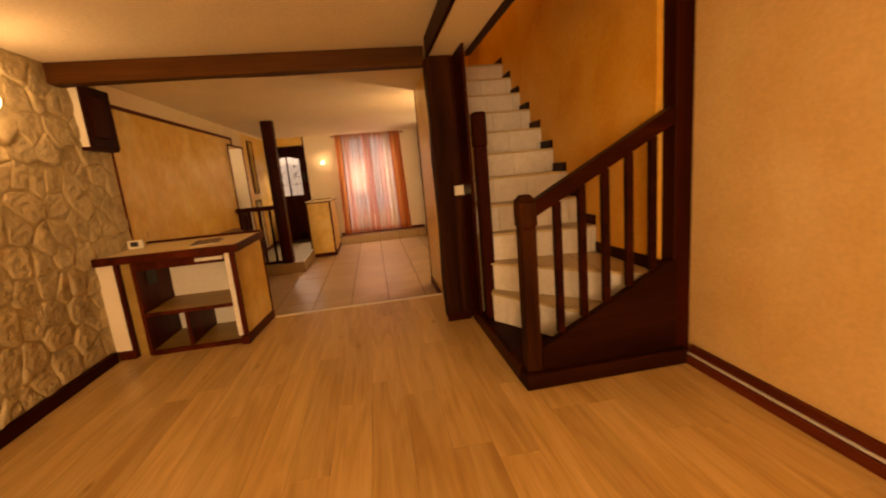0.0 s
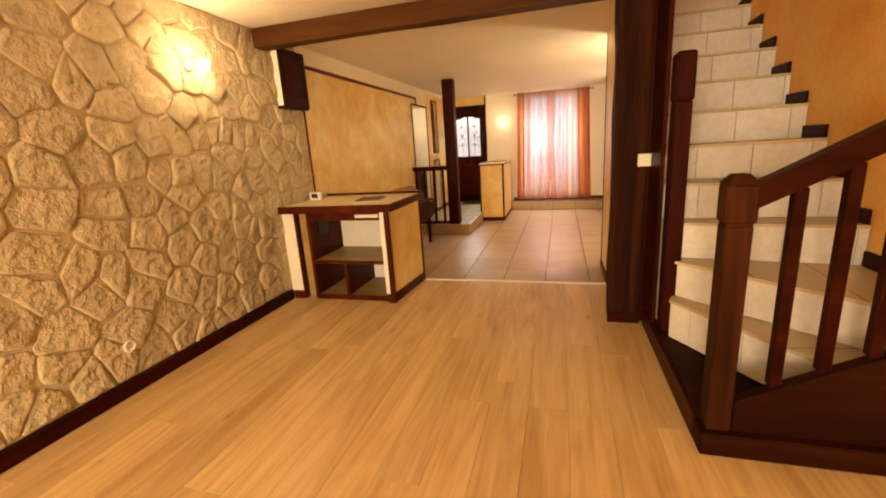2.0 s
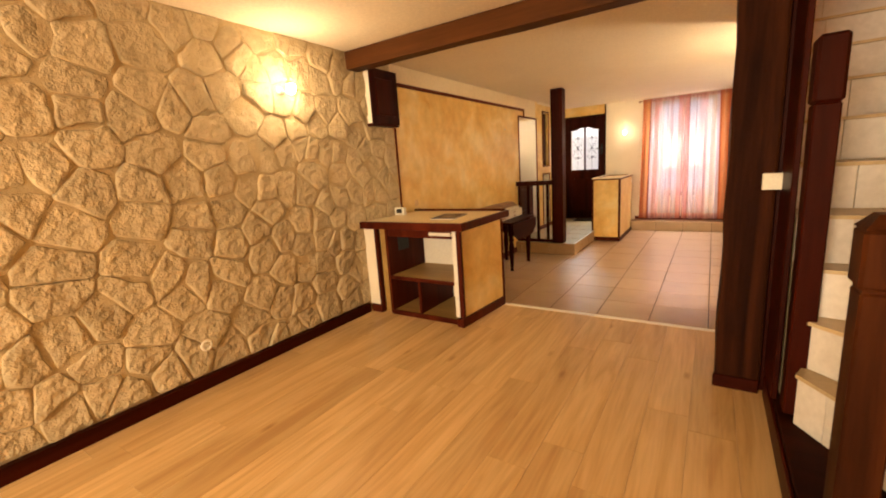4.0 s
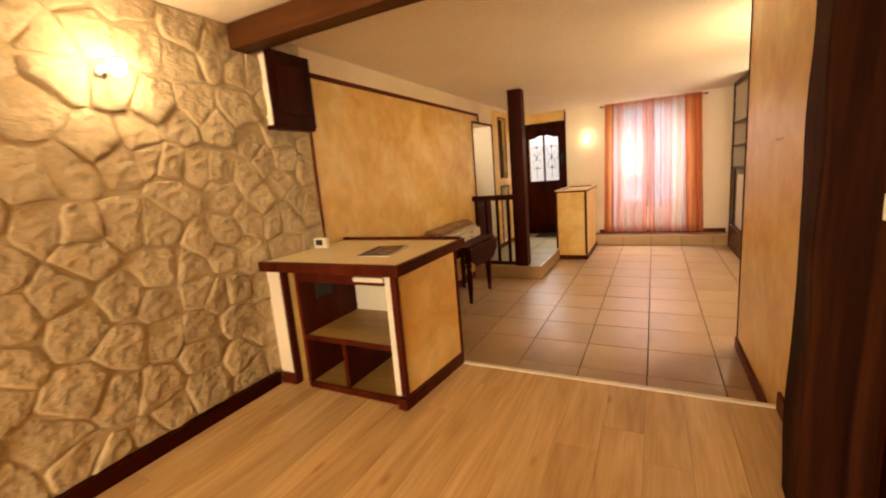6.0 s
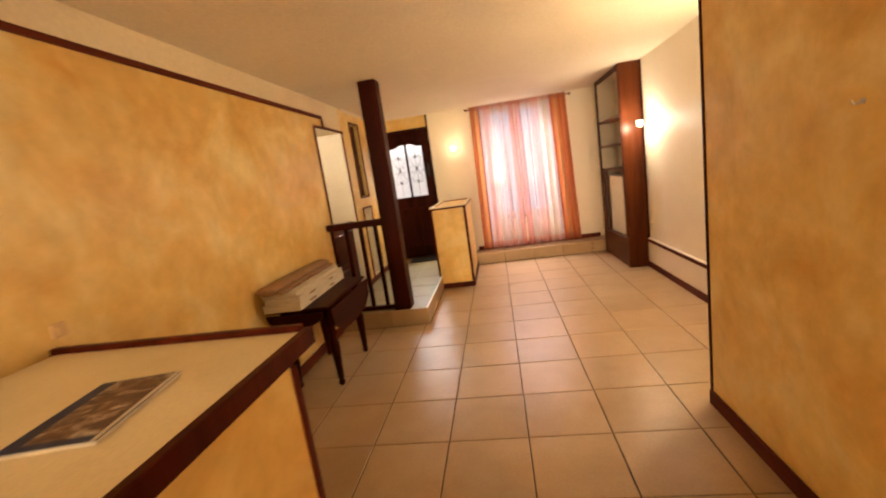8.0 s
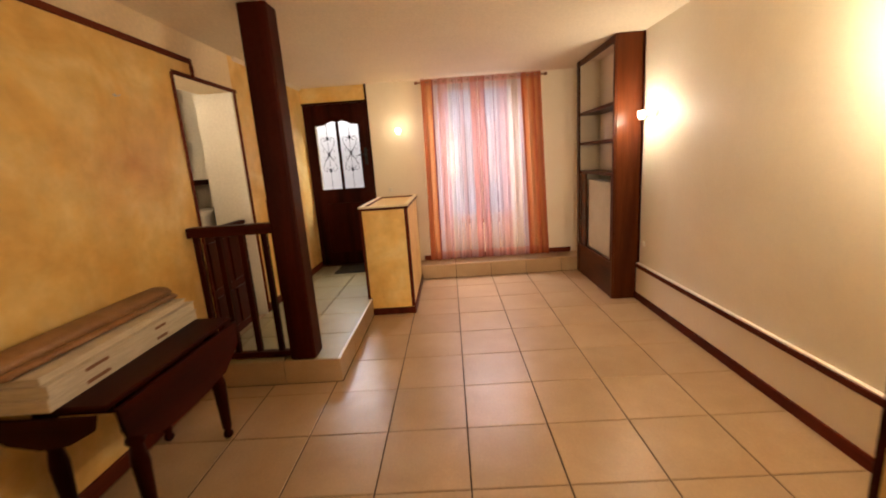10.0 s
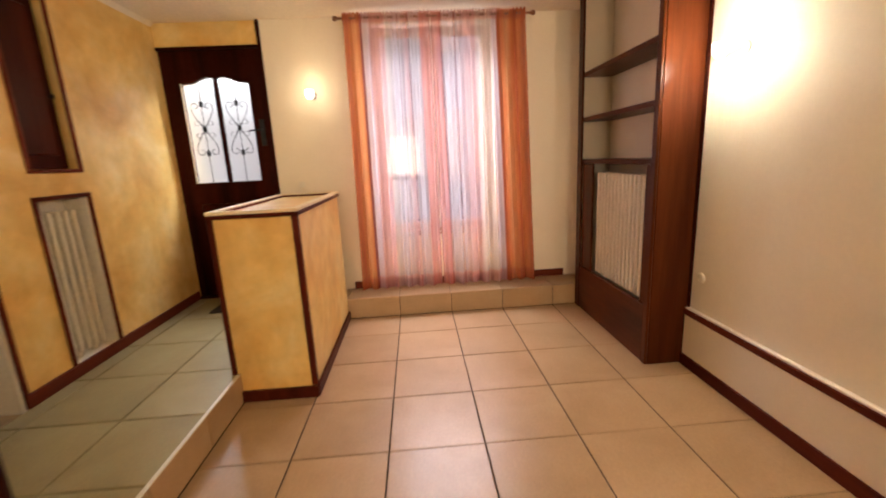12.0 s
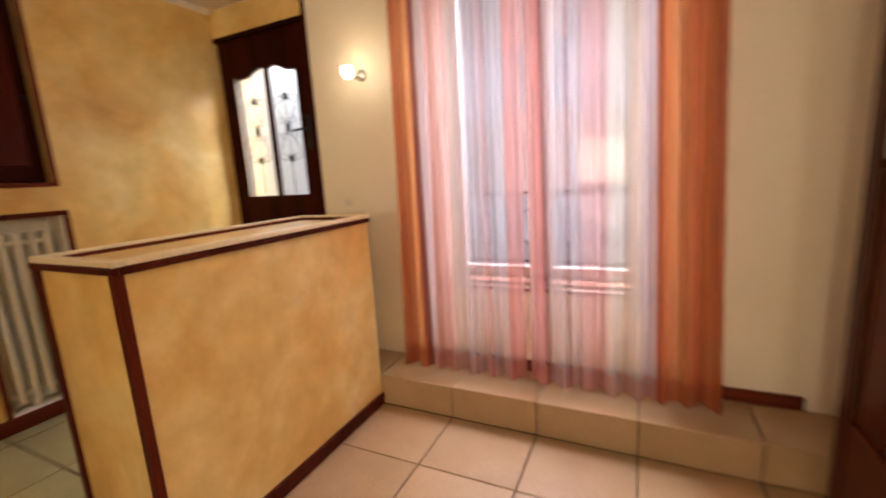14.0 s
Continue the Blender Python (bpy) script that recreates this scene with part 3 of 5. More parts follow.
for k in range(5, 13):
    noses[k] = ((1.90, 4.37 + 0.262 * (k - 5)), (2.798, 4.37 + 0.262 * (k - 5)))


def riser_tiles(a, b, z0, z1, width=0.30):
    """White tiles along the line a-b, facing the foot of the stairs."""
    a, b = Vector((*a, 0)), Vector((*b, 0))
    d = (b - a).normalized()
    out = Vector((d.y, -d.x, 0))
    long, s, first = (b - a).length, 0.0, random.uniform(0.5, 1.0) * width
    while s < long - 0.01:
        e = min(s + (first if s == 0 else width), long)
        p, q = a + d * (s + 0.002), a + d * (e - 0.002)
        part("riser_tile", prism([(v.x, v.y) for v in (p, q, q + out * 0.012, p + out * 0.012)], "z", z0 + 0.003, z1 - 0.018), M_STEPTILE, stairs)
        s = e


for k in range(1, 12):
    (la, ra), (lb, rb) = noses[k], noses[k + 1]
    z = R1 + RISE * (k - 1)
    outline = [la, ra, rb, lb]
    if k == 2:
        outline = [la, ra, (2.798, 3.13), rb, lb]
    d = (Vector(ra) - Vector(la)).normalized()
    out = Vector((d.y, -d.x))
    part("step", prism(outline, "z", 0.1 if k < 5 else z - RISE - 0.25, z - 0.017), M_MORTAR, stairs, "rough step core")
    nose = [tuple(Vector(p) + out * 0.022) for p in (la, ra)]
    tread = [nose[0], nose[1]] + ([(2.798, 3.13)] if k == 2 else []) + [rb, lb]
    part("tread_tile", prism(tread, "z", z - 0.016, z), M_TREAD, stairs)
    riser_tiles(la, ra, z - RISE if k > 1 else 0.13, z, 0.15 if k == 1 else 0.30)
    along = Vector(nose[1]) - Vector(nose[0])
    for f in (0.36, 0.72):
        p, q = Vector(nose[0]) + along * f, Vector(lb) + (Vector(rb) - Vector(lb)) * f
        side = Vector((q.y - p.y, p.x - q.x)).normalized() * 0.0018
        part("joint", prism([tuple(v) for v in (p - side, p + side, q + side, q - side)], "z", z - 0.002, z + 0.0004), M_GROUT, stairs, "brown joint between tread tiles")
    if k > 2:
        part("skirting", box(2.782, 2.7985, ra[1] + 0.002, rb[1], z + 0.001, z + 0.075, 0.002), M_DARKY, stairs, "dark stained skirting block")
part("skirting", box(2.782, 2.7985, 3.14, 3.885, R1 + RISE + 0.001, R1 + RISE + 0.08, 0.002), M_DARKY, stairs, "dark stained skirting block")
part("base", box(1.872, 2.79, 3.145, 4.34, 0.001, 0.128, 0.004), M_STRING, stairs, "dark stained floor panel at the foot")
part("edge_board", box(1.858, 1.8715, 3.144, 4.33, 0.001, 0.115, 0.004), M_DARKY, stairs, "dark stained edge board")

rail = thing("stair_balustrade", (2.35, 3.1, 0), "dark red-brown stained wooden balustrade with square balusters", "balustrade")
part("plinth", box(1.858, 2.90, 3.03, 3.143, 0.001, 0.10, 0.008), M_STRING, rail)
part("string", prism([(1.98, 0.10), (2.85, 0.10), (2.85, 0.66), (2.80, 0.65), (2.12, 0.305), (1.98, 0.235)], "y", 3.075, 3.125), M_STRING, rail)
bm = box(1.884, 1.972, 3.064, 3.156, 0.10, 0.95, 0.006)
part("newel", bm, M_NEWEL, rail)
bm = box(1.878, 1.98, 3.06, 3.162, 0.958, 1.10, 0.008)
prism([(1.888, 3.07), (1.97, 3.07), (1.97, 3.152), (1.888, 3.152)], "z", 0.94, 0.965, bm)
part("newel_head", bm, M_NEWEL, rail)
bm = bmesh.new()
vs = [bm.verts.new(c) for c in ((1.878, 3.06, 1.1005), (1.98, 3.06, 1.1005), (1.98, 3.162, 1.1005), (1.878, 3.162, 1.1005))]
ws = [bm.verts.new(c) for c in ((1.905, 3.087, 1.135), (1.953, 3.087, 1.135), (1.953, 3.135, 1.135), (1.905, 3.135, 1.135))]
bm.faces.new(vs), bm.faces.new(ws)
for i in range(4):
    bm.faces.new((vs[i], vs[(i + 1) % 4], ws[(i + 1) % 4], ws[i]))
part("newel_cap", bm, M_NEWEL, rail)
part("handrail", prism([(1.979, 1.01), (2.835, 1.455), (2.835, 1.555), (1.979, 1.10)], "y", 3.078, 3.145), M_HANDRAIL, rail)
for x in (2.115, 2.265, 2.41, 2.56, 2.71):
    low, high = 0.305 + (x - 2.12) * 0.507, 1.02 + (x - 2.0) * 0.52
    part("baluster", box(x - 0.021, x + 0.021, 3.09, 3.132, low, high, 0.004), M_HANDRAIL, rail)
single("stair_post", box(2.835, 2.95, 3.08, 3.198, 0, CEIL - 0.001, 0.008), M_DARK, (2.9, 3.14, 0), "dark stained post between wall and stairs", "post")
second = thing("stair_newel", (1.93, 3.99, 0.13), "dark stained newel post at the inner turn", "post")
part("shaft", box(1.892, 1.975, 3.94, 4.05, 0.13, 1.45, 0.006), M_DARK, second)
part("head", box(1.886, 1.981, 3.934, 4.056, 1.4505, 1.70, 0.012), M_DARK, second)

# ---- counter ----
counter = thing("bar_counter", (-0.6, 4.9, 0), "ochre plastered bar counter with cream top, dark edging and open shelves", "counter")
part("worktop", box(XL + 0.06, -0.062, 4.52, 5.35, 0.815, 0.862, 0.004), M_TOP, counter, "cream tiled worktop")
part("front_edge", box(XL + 0.05, -0.03, 4.482, 4.519, 0.805, 0.868, 0.006, seg=2), M_MAROON, counter, "glossy dark edging")
part("side_edge", box(-0.061, -0.028, 4.52, 5.385, 0.805, 0.868, 0.006, seg=2), M_MAROON, counter, "glossy dark edging")
part("back_edge", box(XL + 0.03, -0.062, 5.351, 5.385, 0.815, 0.882, 0.005), M_MAROON, counter, "dark edging")
part("side_panel", prism([(-0.105, 4.565), (-0.088, 4.565), (-0.030, 5.185), (-0.047, 5.185)], "z", 0.075, 0.804), M_OCHRE, counter, "ochre plaster side")
part("corner_trim", box(-0.118, -0.08, 4.53, 4.565, 0.075, 0.804, 0.003), M_MAROON, counter)
part("corner_trim", box(-0.055, -0.018, 5.186, 5.21, LOW + 0.001, 0.804, 0.003), M_MAROON, counter)
part("base_board", prism([(-0.10, 4.508), (-0.072, 4.508), (-0.008, 5.185), (-0.045, 5.185)], "z", 0.001, 0.074), M_MAROON, counter)
part("front_strip", box(-0.158, -0.119, 4.534, 4.56, 0.075, 0.804, 0.003), M_WHITE, counter, "white painted upright")
part("base_block", box(-0.135, -0.1005, 4.508, 4.56, 0.001, 0.07, 0.004), M_MAROON, counter)
part("back_panel", box(-0.95, -0.06, 5.12, 5.185, 0.01, 0.804), M_WHITE, counter, "off-white back board")
part("left_pilaster", box(XL + 0.02, -1.0, 4.56, 5.18, 0.07, 0.804, 0.004), M_CREAM, counter, "cream plaster upright")
part("pilaster_trim", box(-0.999, -0.972, 4.548, 4.60, 0.0, 0.804, 0.003), M_MAROON, counter)
part("inner_upright", box(-0.971, -0.885, 4.60, 5.118, 0.001, 0.804), M_SHELFWOOD, counter, "worn veneer inner upright")
part("inner_trim", box(-0.884, -0.855, 4.562, 5.118, 0.001, 0.804, 0.003), M_MAROON, counter)
part("pilaster_base", box(XL + 0.055, -0.973, 4.535, 4.559, 0.001, 0.07, 0.003), M_MAROON, counter)
part("shelf", box(-0.854, -0.159, 4.575, 5.118, 0.34, 0.362, 0.002), M_SHELFWOOD, counter, "worn veneer shelf")
part("shelf_edge", box(-0.854, -0.159, 4.560, 4.574, 0.335, 0.366, 0.002), M_MAROON, counter)
part("bottom", box(-0.854, -0.159, 4.565, 5.118, 0.001, 0.035, 0.002), M_SHELFWOOD, counter, "worn veneer bottom")
part("bottom_edge", box(-0.854, -0.136, 4.548, 4.564, 0.001, 0.045, 0.002), M_MAROON, counter)
part("divider", box(-0.565, -0.535, 4.575, 5.118, 0.036, 0.339, 0.002), M_MAROON, counter)
part("drawer_rail", box(-0.854, -0.159, 4.575, 4.60, 0.725, 0.804, 0.002), M_MAROON, counter)
part("white_slat", box(-0.39, -0.175, 4.545, 4.572, 0.752, 0.78, 0.003), M_WHITE, counter, "white strip under the top")
part("dark_hole", box(-0.852, -0.845, 4.70, 4.86, 0.57, 0.72, 0.002), M_BLACK, counter, "dark cut-out")

mag = thing("magazine", (-0.387, 4.885, 0.862), "glossy magazine with navy cover lying on the counter", "magazine")
rot = Matrix.Rotation(radians(10.5), 3, "Z")
for nm, b, mt, lb in (("page_block", (-0.112, 0.112, -0.165, 0.165, 0.0005, 0.010), M_PAPER, "white page block"), ("cover", (-0.114, 0.114, -0.167, 0.167, 0.0102, 0.0118), M_NAVY, "navy printed cover"), ("picture", (-0.07, 0.098, -0.14, 0.16, 0.012, 0.0126), M_PHOTO, "brown and white cover picture"), ("margin", (0.10, 0.113, -0.166, 0.166, 0.012, 0.0125), M_PAPER, "white cover margin")):
    bm = box(*b, bev=0.0004)
    bmesh.ops.rotate(bm, verts=bm.verts, cent=(0, 0, 0), matrix=rot)
    bmesh.ops.translate(bm, verts=bm.verts, vec=(-0.387, 4.885, 0.862))
    part(nm, bm, mt, mag, lb)
clock = thing("thermostat", (-1.02, 5.02, 0.8625), "small white digital thermostat on the counter", "thermostat")
part("case", box(-1.09, -0.97, 4.985, 5.025, 0.863, 0.938, 0.008, seg=2), M_PLASTIC, clock)
part("screen", box(-1.065, -1.0, 4.9825, 4.985, 0.884, 0.926), M_BLACK, clock, "dark display")
plate("wall_plate", (XL + 0.013, 5.42, 0.94), 0.06, 0.06, "x", "small beige blank plate on the ochre panel", "wall plate", M_BEIGE)

cab = thing("wall_cabinet", (XL + 0.06, 5.0, 1.74), "small dark panelled wall cabinet with cream side", "cabinet")
part("body", box(XL + 0.005, XL + 0.085, 4.765, 5.12, 1.745, 2.215, 0.003), M_CREAM, cab, "cream painted case")
door = part("door", box(XL + 0.0855, XL + 0.105, 4.745, 5.135, 1.735, 2.225, 0.005), M_DARK, cab)
part("door_panel", box(XL + 0.1055, XL + 0.113, 4.81, 5.07, 1.815, 2.145, 0.008), M_DARK, door)
part("bottom_rail", box(XL + 0.005, XL + 0.095, 4.75, 5.13, 1.718, 1.7445, 0.003), M_DARKY, cab)


def coat_hook(at, d, label):
    x, y, z = at
    t = thing("coat_hook", at, label, "hook")
    part("plate", lathe([(0.009, 0), (0.009, 0.003 * d), (0.004, 0.005 * d)], at, "x", 12), M_METAL, t)
    part("prong", tube([(x + d * c, y + e, z + f) for c, e, f in ((0.004, 0, 0), (0.012, 0.003, -0.006), (0.02, 0.006, -0.006), (0.024, 0.01, 0.006))], 0.003, 6), M_METAL, t)


coat_hook((XL + 0.012, 7.83, 1.80), 1, "small metal hook on the ochre panel")
coat_hook((XP, 5.445, 1.37), -1, "small dark hook on the ochre partition")

# ---- entry railing ----
post = single("timber_post", box(-0.525, -0.345, 8.140, 8.315, 0.0, CEIL - 0.001, 0.016, seg=2), M_DARK, (-0.435, 8.23, 0), "square dark stained timber post to the ceiling", "post")
er = thing("entry_railing", (-0.85, 8.23, 0), "low dark wooden railing beside the entry", "railing")
part("top_rail", box(XL + 0.018, -0.526, 8.185, 8.275, 0.915, 0.985, 0.006), M_DARKX, er)
part("bottom_rail", box(XL + 0.018, -0.526, 8.205, 8.255, 0.002, 0.045, 0.004), M_DARKX, er)
for x in (-1.09, -0.935, -0.775, -0.615):
    part("baluster", box(x - 0.019, x + 0.019, 8.211, 8.249, 0.046, 0.914, 0.003), M_DARK, er)

half = thing("half_door", (XL - 0.03, 8.78, 0), "low red-brown panelled half door in the kitchen opening", "door")
part("leaf", box(XL - 0.045, XL - 0.012, 8.39, 9.05, 0.02, 0.90, 0.004), M_DARKRED, half)
for y0, y1 in ((8.44, 8.70), (8.74, 9.01)):
    for z0, z1 in ((0.09, 0.40), (0.46, 0.83)):
        part("raised_panel", box(XL - 0.0115, XL + 0.002, y0, y1, z0, z1, 0.009), M_DARKRED, half)
part("top_cap", box(XL - 0.06, XL + 0.003, 8.385, 9.06, 0.9005, 0.93, 0.004), M_DARKY, half)

# ---- kitchen behind the opening ----
structure("wall_kitchen", boxes((-2.0, -1.9, 7.6, 9.7, -0.2, 2.25), (-2.25, XL - 0.3, 9.56, 9.7, -0.2, 2.25), (-2.25, XL - 0.3, 7.6, 7.7, -0.2, 2.25)), M_WHITE, "white tiled kitchen wall")
structure("ceiling_kitchen", box(-2.35, XL - 0.3, 7.6, 9.7, 2.25, 2.33), M_CEILING)
structure("floor_kitchen", box(-2.35, XL - 0.02, 7.6, 9.7, -0.2, -0.012), M_TILE)
structure("door_reveal_kitchen", box(XL - 0.34, XL - 0.002, 9.200, 9.2195, -0.01, 2.025), M_WHITE, "white painted reveal")
ks = thing("kitchen_shelf", (-1.95, 9.2, 1.27), "dark-edged shelf in the kitchen", "shelf")
part("board", box(-1.899, -1.64, 8.9, 9.555, 1.265, 1.295, 0.003), M_WHITE, ks)
part("edge", box(-1.639, -1.62, 8.9, 9.555, 1.25, 1.30, 0.003), M_DARKY, ks)
for i, (z0, z1) in enumerate(((2.02, 2.15), (1.755, 2.00), (1.60, 1.735))):
    kb = thing("kitchen_box", (-1.83, 9.23, z0), "white stacked wall box with a dark slot", "kitchen cabinet", "white kitchen boxes")
    part("case", box(-1.899, -1.75 - 0.012 * (i % 2), 9.05, 9.40, z0, z1, 0.012), M_WHITE, kb)
    part("slot", box(-1.7495 - 0.012 * (i % 2), -1.744 - 0.012 * (i % 2), 9.08, 9.37, z0 + 0.006, z0 + 0.020), M_DARKY, kb, "dark slot")
# made-up globe, out of view, to go with the kitchen fill
kl = thing("added_kitchen_lamp", (-1.50, 8.5, 2.25), "unseen lit ceiling lamp added in the kitchen", "ceiling lamp")
part("base", lathe([(0.05, 2.2495), (0.05, 2.235), (0.03, 2.225)], (-1.50, 8.5, 0), "z", 16), M_METAL, kl)
part("globe", lathe([(0.03, 2.224), (0.07, 2.20), (0.085, 2.16), (0.07, 2.12), (0.02, 2.095)], (-1.50, 8.5, 0), "z", 18), M_SHADE, kl, "lit glass globe", smooth=True)
kd = thing("kitchen_cupboard", (-1.95, 9.0, 0), "white kitchen cupboard with curved metal handle", "cupboard")
part("case", box(-1.899, -1.56, 8.5, 9.55, 0.0, 0.98, 0.004), M_WHITE, kd)
part("top", box(-1.899, -1.53, 8.5, 9.55, 0.981, 1.02, 0.004), M_WHITE, kd, "white worktop")
part("handle", tube([(-1.56, 8.95, 0.80), (-1.53, 8.95, 0.80), (-1.515, 8.95, 0.84), (-1.53, 8.95, 0.88), (-1.56, 8.95, 0.88)], 0.006), M_METAL, kd)

# ---- recesses in the entry wall ----
ur = thing("recess_cupboard", (XL - 0.1, 9.74, 1.2), "dark wooden cupboard door set in the wall", "cupboard")
part("door", box(XL - 0.075, XL - 0.055, 9.565, 9.915, 1.205, 2.175, 0.004), M_DARK, ur)
part("inner_panel", box(XL - 0.0545, XL - 0.045, 9.62, 9.86, 1.28, 2.10, 0.006), M_DARKRED, ur)
part("knob", lathe([(0.006, 0), (0.013, 0.012), (0.013, 0.02), (0.004, 0.026)], (XL - 0.0545, 9.89, 1.62), "x", 12), M_IRON, ur, smooth=True)


def radiator(name, x, ys, z0, z1, depth, label):
    t = thing(name, (x, sum(ys) / len(ys), z0), label, "radiator")
    for y in ys:
        bm = box(x - depth / 2, x + depth / 2, y - 0.0145, y + 0.0145, z0, z1, 0.010, seg=2)
        part("column", bm, M_RADIATOR, t, smooth=False)
    for z in (z0 + 0.05, z1 - 0.05):
        part("header_pipe", tube([(x, min(ys) - 0.01, z), (x, max(ys) + 0.01, z)], 0.014), M_RADIATOR, t)
    part("valve", lathe([(0.012, 0), (0.018, 0.01), (0.018, 0.04), (0.006, 0.05)], (x, min(ys) - 0.03, z0 + 0.04), "y", 12), M_PLASTIC, t)
    part("foot", box(x - 0.02, x + 0.02, min(ys) + 0.04, min(ys) + 0.07, z0 - 0.035, z0 + 0.01, 0.003), M_RADIATOR, t)
    part("foot", box(x - 0.02, x + 0.02, max(ys) - 0.07, max(ys) - 0.04, z0 - 0.035, z0 + 0.01, 0.003), M_RADIATOR, t)
    return t


radiator("entry_radiator", XL - 0.075, [9.62 + 0.058 * i for i in range(5)], 0.10, 0.96, 0.07, "narrow cream column radiator in a wall recess")

# ---- half-height wall by the entry ----
blk = thing("half_wall", (0.02, 10.06, LOW), "ochre plastered half-height wall with dark edging and planter tray", "half wall")
part("body", box(-0.20, 0.25, 9.435, 10.655, LOW, 0.895), M_OCHRE, blk)
for x0, x1 in ((-0.212, -0.185), (0.228, 0.262)):
    part("corner_trim", box(x0, x1, 9.422, 9.45, LOW + 0.075, 0.895, 0.003), M_MAROON, blk)
part("base_board", box(-0.214, 0.264, 9.415, 9.434, LOW + 0.001, LOW + 0.07, 0.003), M_MAROON, blk)
part("base_board", box(0.251, 0.267, 9.435, 10.655, LOW + 0.001, LOW + 0.07, 0.003), M_MAROON, blk)
part("top_edge", box(-0.216, 0.268, 9.418, 9.438, 0.893, 0.915, 0.003), M_MAROON, blk)
part("top_edge", box(0.249, 0.268, 9.439, 10.657, 0.893, 0.915, 0.003), M_MAROON, blk)
part("top_edge", box(-0.216, -0.197, 9.439, 10.657, 0.893, 0.915, 0.003), M_MAROON, blk)
for b in ((-0.214, 0.266, 9.42, 9.458), (-0.214, 0.266, 10.617, 10.655), (-0.214, -0.176, 9.459, 10.616), (0.228, 0.266, 9.459, 10.616)):
    part("rim", box(*b, 0.9155, 0.935, 0.003), M_TOP, blk, "cream tiled rim")
part("tray", box(-0.175, 0.227, 9.459, 10.616, 0.896, 0.912), M_OCHRE, blk, "ochre tray bottom")
for b in ((-0.175, -0.168, 9.46, 10.615), (0.220, 0.227, 9.46, 10.615), (-0.167, 0.219, 10.608, 10.615)):
    part("tray_edge", box(*b, 0.9125, 0.926, 0.001), M_TRIM, blk)

# ---- entry door ----
GL, GR, GB, GT = -1.005, -0.455, 1.045, 1.865  # glazed part of the entry door
door_1 = structure("door_1", boxes((XL + 0.002, GL, YF + 0.03, YF + 0.075, 0.012, 2.14), (GR, -0.327, YF + 0.03, YF + 0.075, 0.012, 2.14),
                                   (GL, GR, YF + 0.03, YF + 0.075, 0.012, GB)), M_DARK, "dark stained entry door with arched frosted glass and iron scrolls")
arch = [(GL, GT), (GL + 0.09, GT + 0.007), (GL + 0.15, GT + 0.037), (GL + 0.21, GT + 0.055), (GL + 0.26, GT + 0.043), (GL + 0.275, GT + 0.03)]
arch += [(GL + GR - x, z) for x, z in reversed(arch[:-1])]
part("top_rail", prism(arch + [(GR, 2.14), (GL, 2.14)], "y", YF + 0.03, YF + 0.075), M_DARK, door_1)
part("mullion", box(-0.747, -0.713, YF + 0.034, YF + 0.07, GB + 0.0005, GT + 0.032, 0.003), M_DARK, door_1)
for x0, x1 in ((GL + 0.002, -0.748), (-0.712, GR - 0.002)):
    pane = part("pane", box(x0, x1, YF + 0.058, YF + 0.062, GB, GT + 0.07), M_FROST, door_1, "frosted glass")
    pane.visible_shadow = False
    xm, yb = (x0 + x1) / 2, YF + 0.045
    grille = part("grille", tube([(xm, yb, GB + 0.002), (xm, yb, GT + 0.035)], 0.0028, 6), M_IRON, door_1, "wrought iron grille")
    for zc in (1.295, 1.50, 1.705):
        part("knuckle", box(xm - 0.014, xm + 0.014, yb - 0.012, yb + 0.012, zc - 0.022, zc + 0.022, 0.004), M_IRON, grille)
    for s in (-1, 1):
        for up in (1, -1):
            # a heart half: out from the middle knot, then curling in beside the rod
            arm = [(xm + s * (0.006 + 0.084 * math.sin(1.5708 * f)), yb, 1.50 + up * (0.02 + 0.165 * f)) for f in (0, 0.2, 0.4, 0.6, 0.8, 1.0)]
            curl = [(xm + s * (0.052 + r * math.cos(a)), yb, 1.50 + up * (0.185 + r * math.sin(a))) for a, r in [(0.3 * j, 0.038 - 0.0016 * j) for j in range(1, 18)]]
            part("scroll", tube(arm + curl, 0.0027, 5), M_IRON, grille)
            part("scroll", tube([(xm + s * (0.058 + r * math.cos(a)), yb, 1.50 + up * (0.046 + r * math.sin(a))) for a, r in [(3.6 - 0.33 * j, 0.028 - 0.0009 * j) for j in range(18)]], 0.0021, 5), M_IRON, grille)
            part("scroll", tube([(xm + s * 0.004, yb, 1.50 + up * 0.012), (xm + s * 0.02, yb, 1.50 + up * 0.03), (xm + s * 0.033, yb, 1.50 + up * 0.034)], 0.0027, 5), M_IRON, grille)
part("bead", box(GL - 0.004, GL + 0.006, YF + 0.022, YF + 0.029, GB, GT + 0.005), M_PLASTIC, door_1, "pale glazing bead")
part("lower_panel", box(-1.0, -0.46, YF + 0.018, YF + 0.0295, 0.18, 0.86, 0.01), M_DARK, door_1)
handle = part("lock_plate", box(-0.405, -0.365, YF + 0.018, YF + 0.0295, 1.34, 1.56, 0.003), M_IRON, door_1)
part("lever", tube([(-0.385, YF + 0.018, 1.47), (-0.385, YF - 0.02, 1.47), (-0.42, YF - 0.024, 1.47), (-0.48, YF - 0.024, 1.466)], 0.008, 8), M_IRON, handle)
part("frame", boxes((XL + 0.001, -0.326, YF + 0.0, YF + 0.028, 2.125, 2.15)), M_DARKX, door_1)
structure("door_threshold", box(XL, -0.3, YF - 0.01, YF + 0.2, -0.011, 0.011, 0.003), M_DARKX)
mat = single("doormat", box(-0.86, -0.30, 10.52, 10.93, 0.0005, 0.012, 0.004), M_MAT, (-0.58, 10.72, 0.0005), "black rubber doormat before the entry door", "doormat")

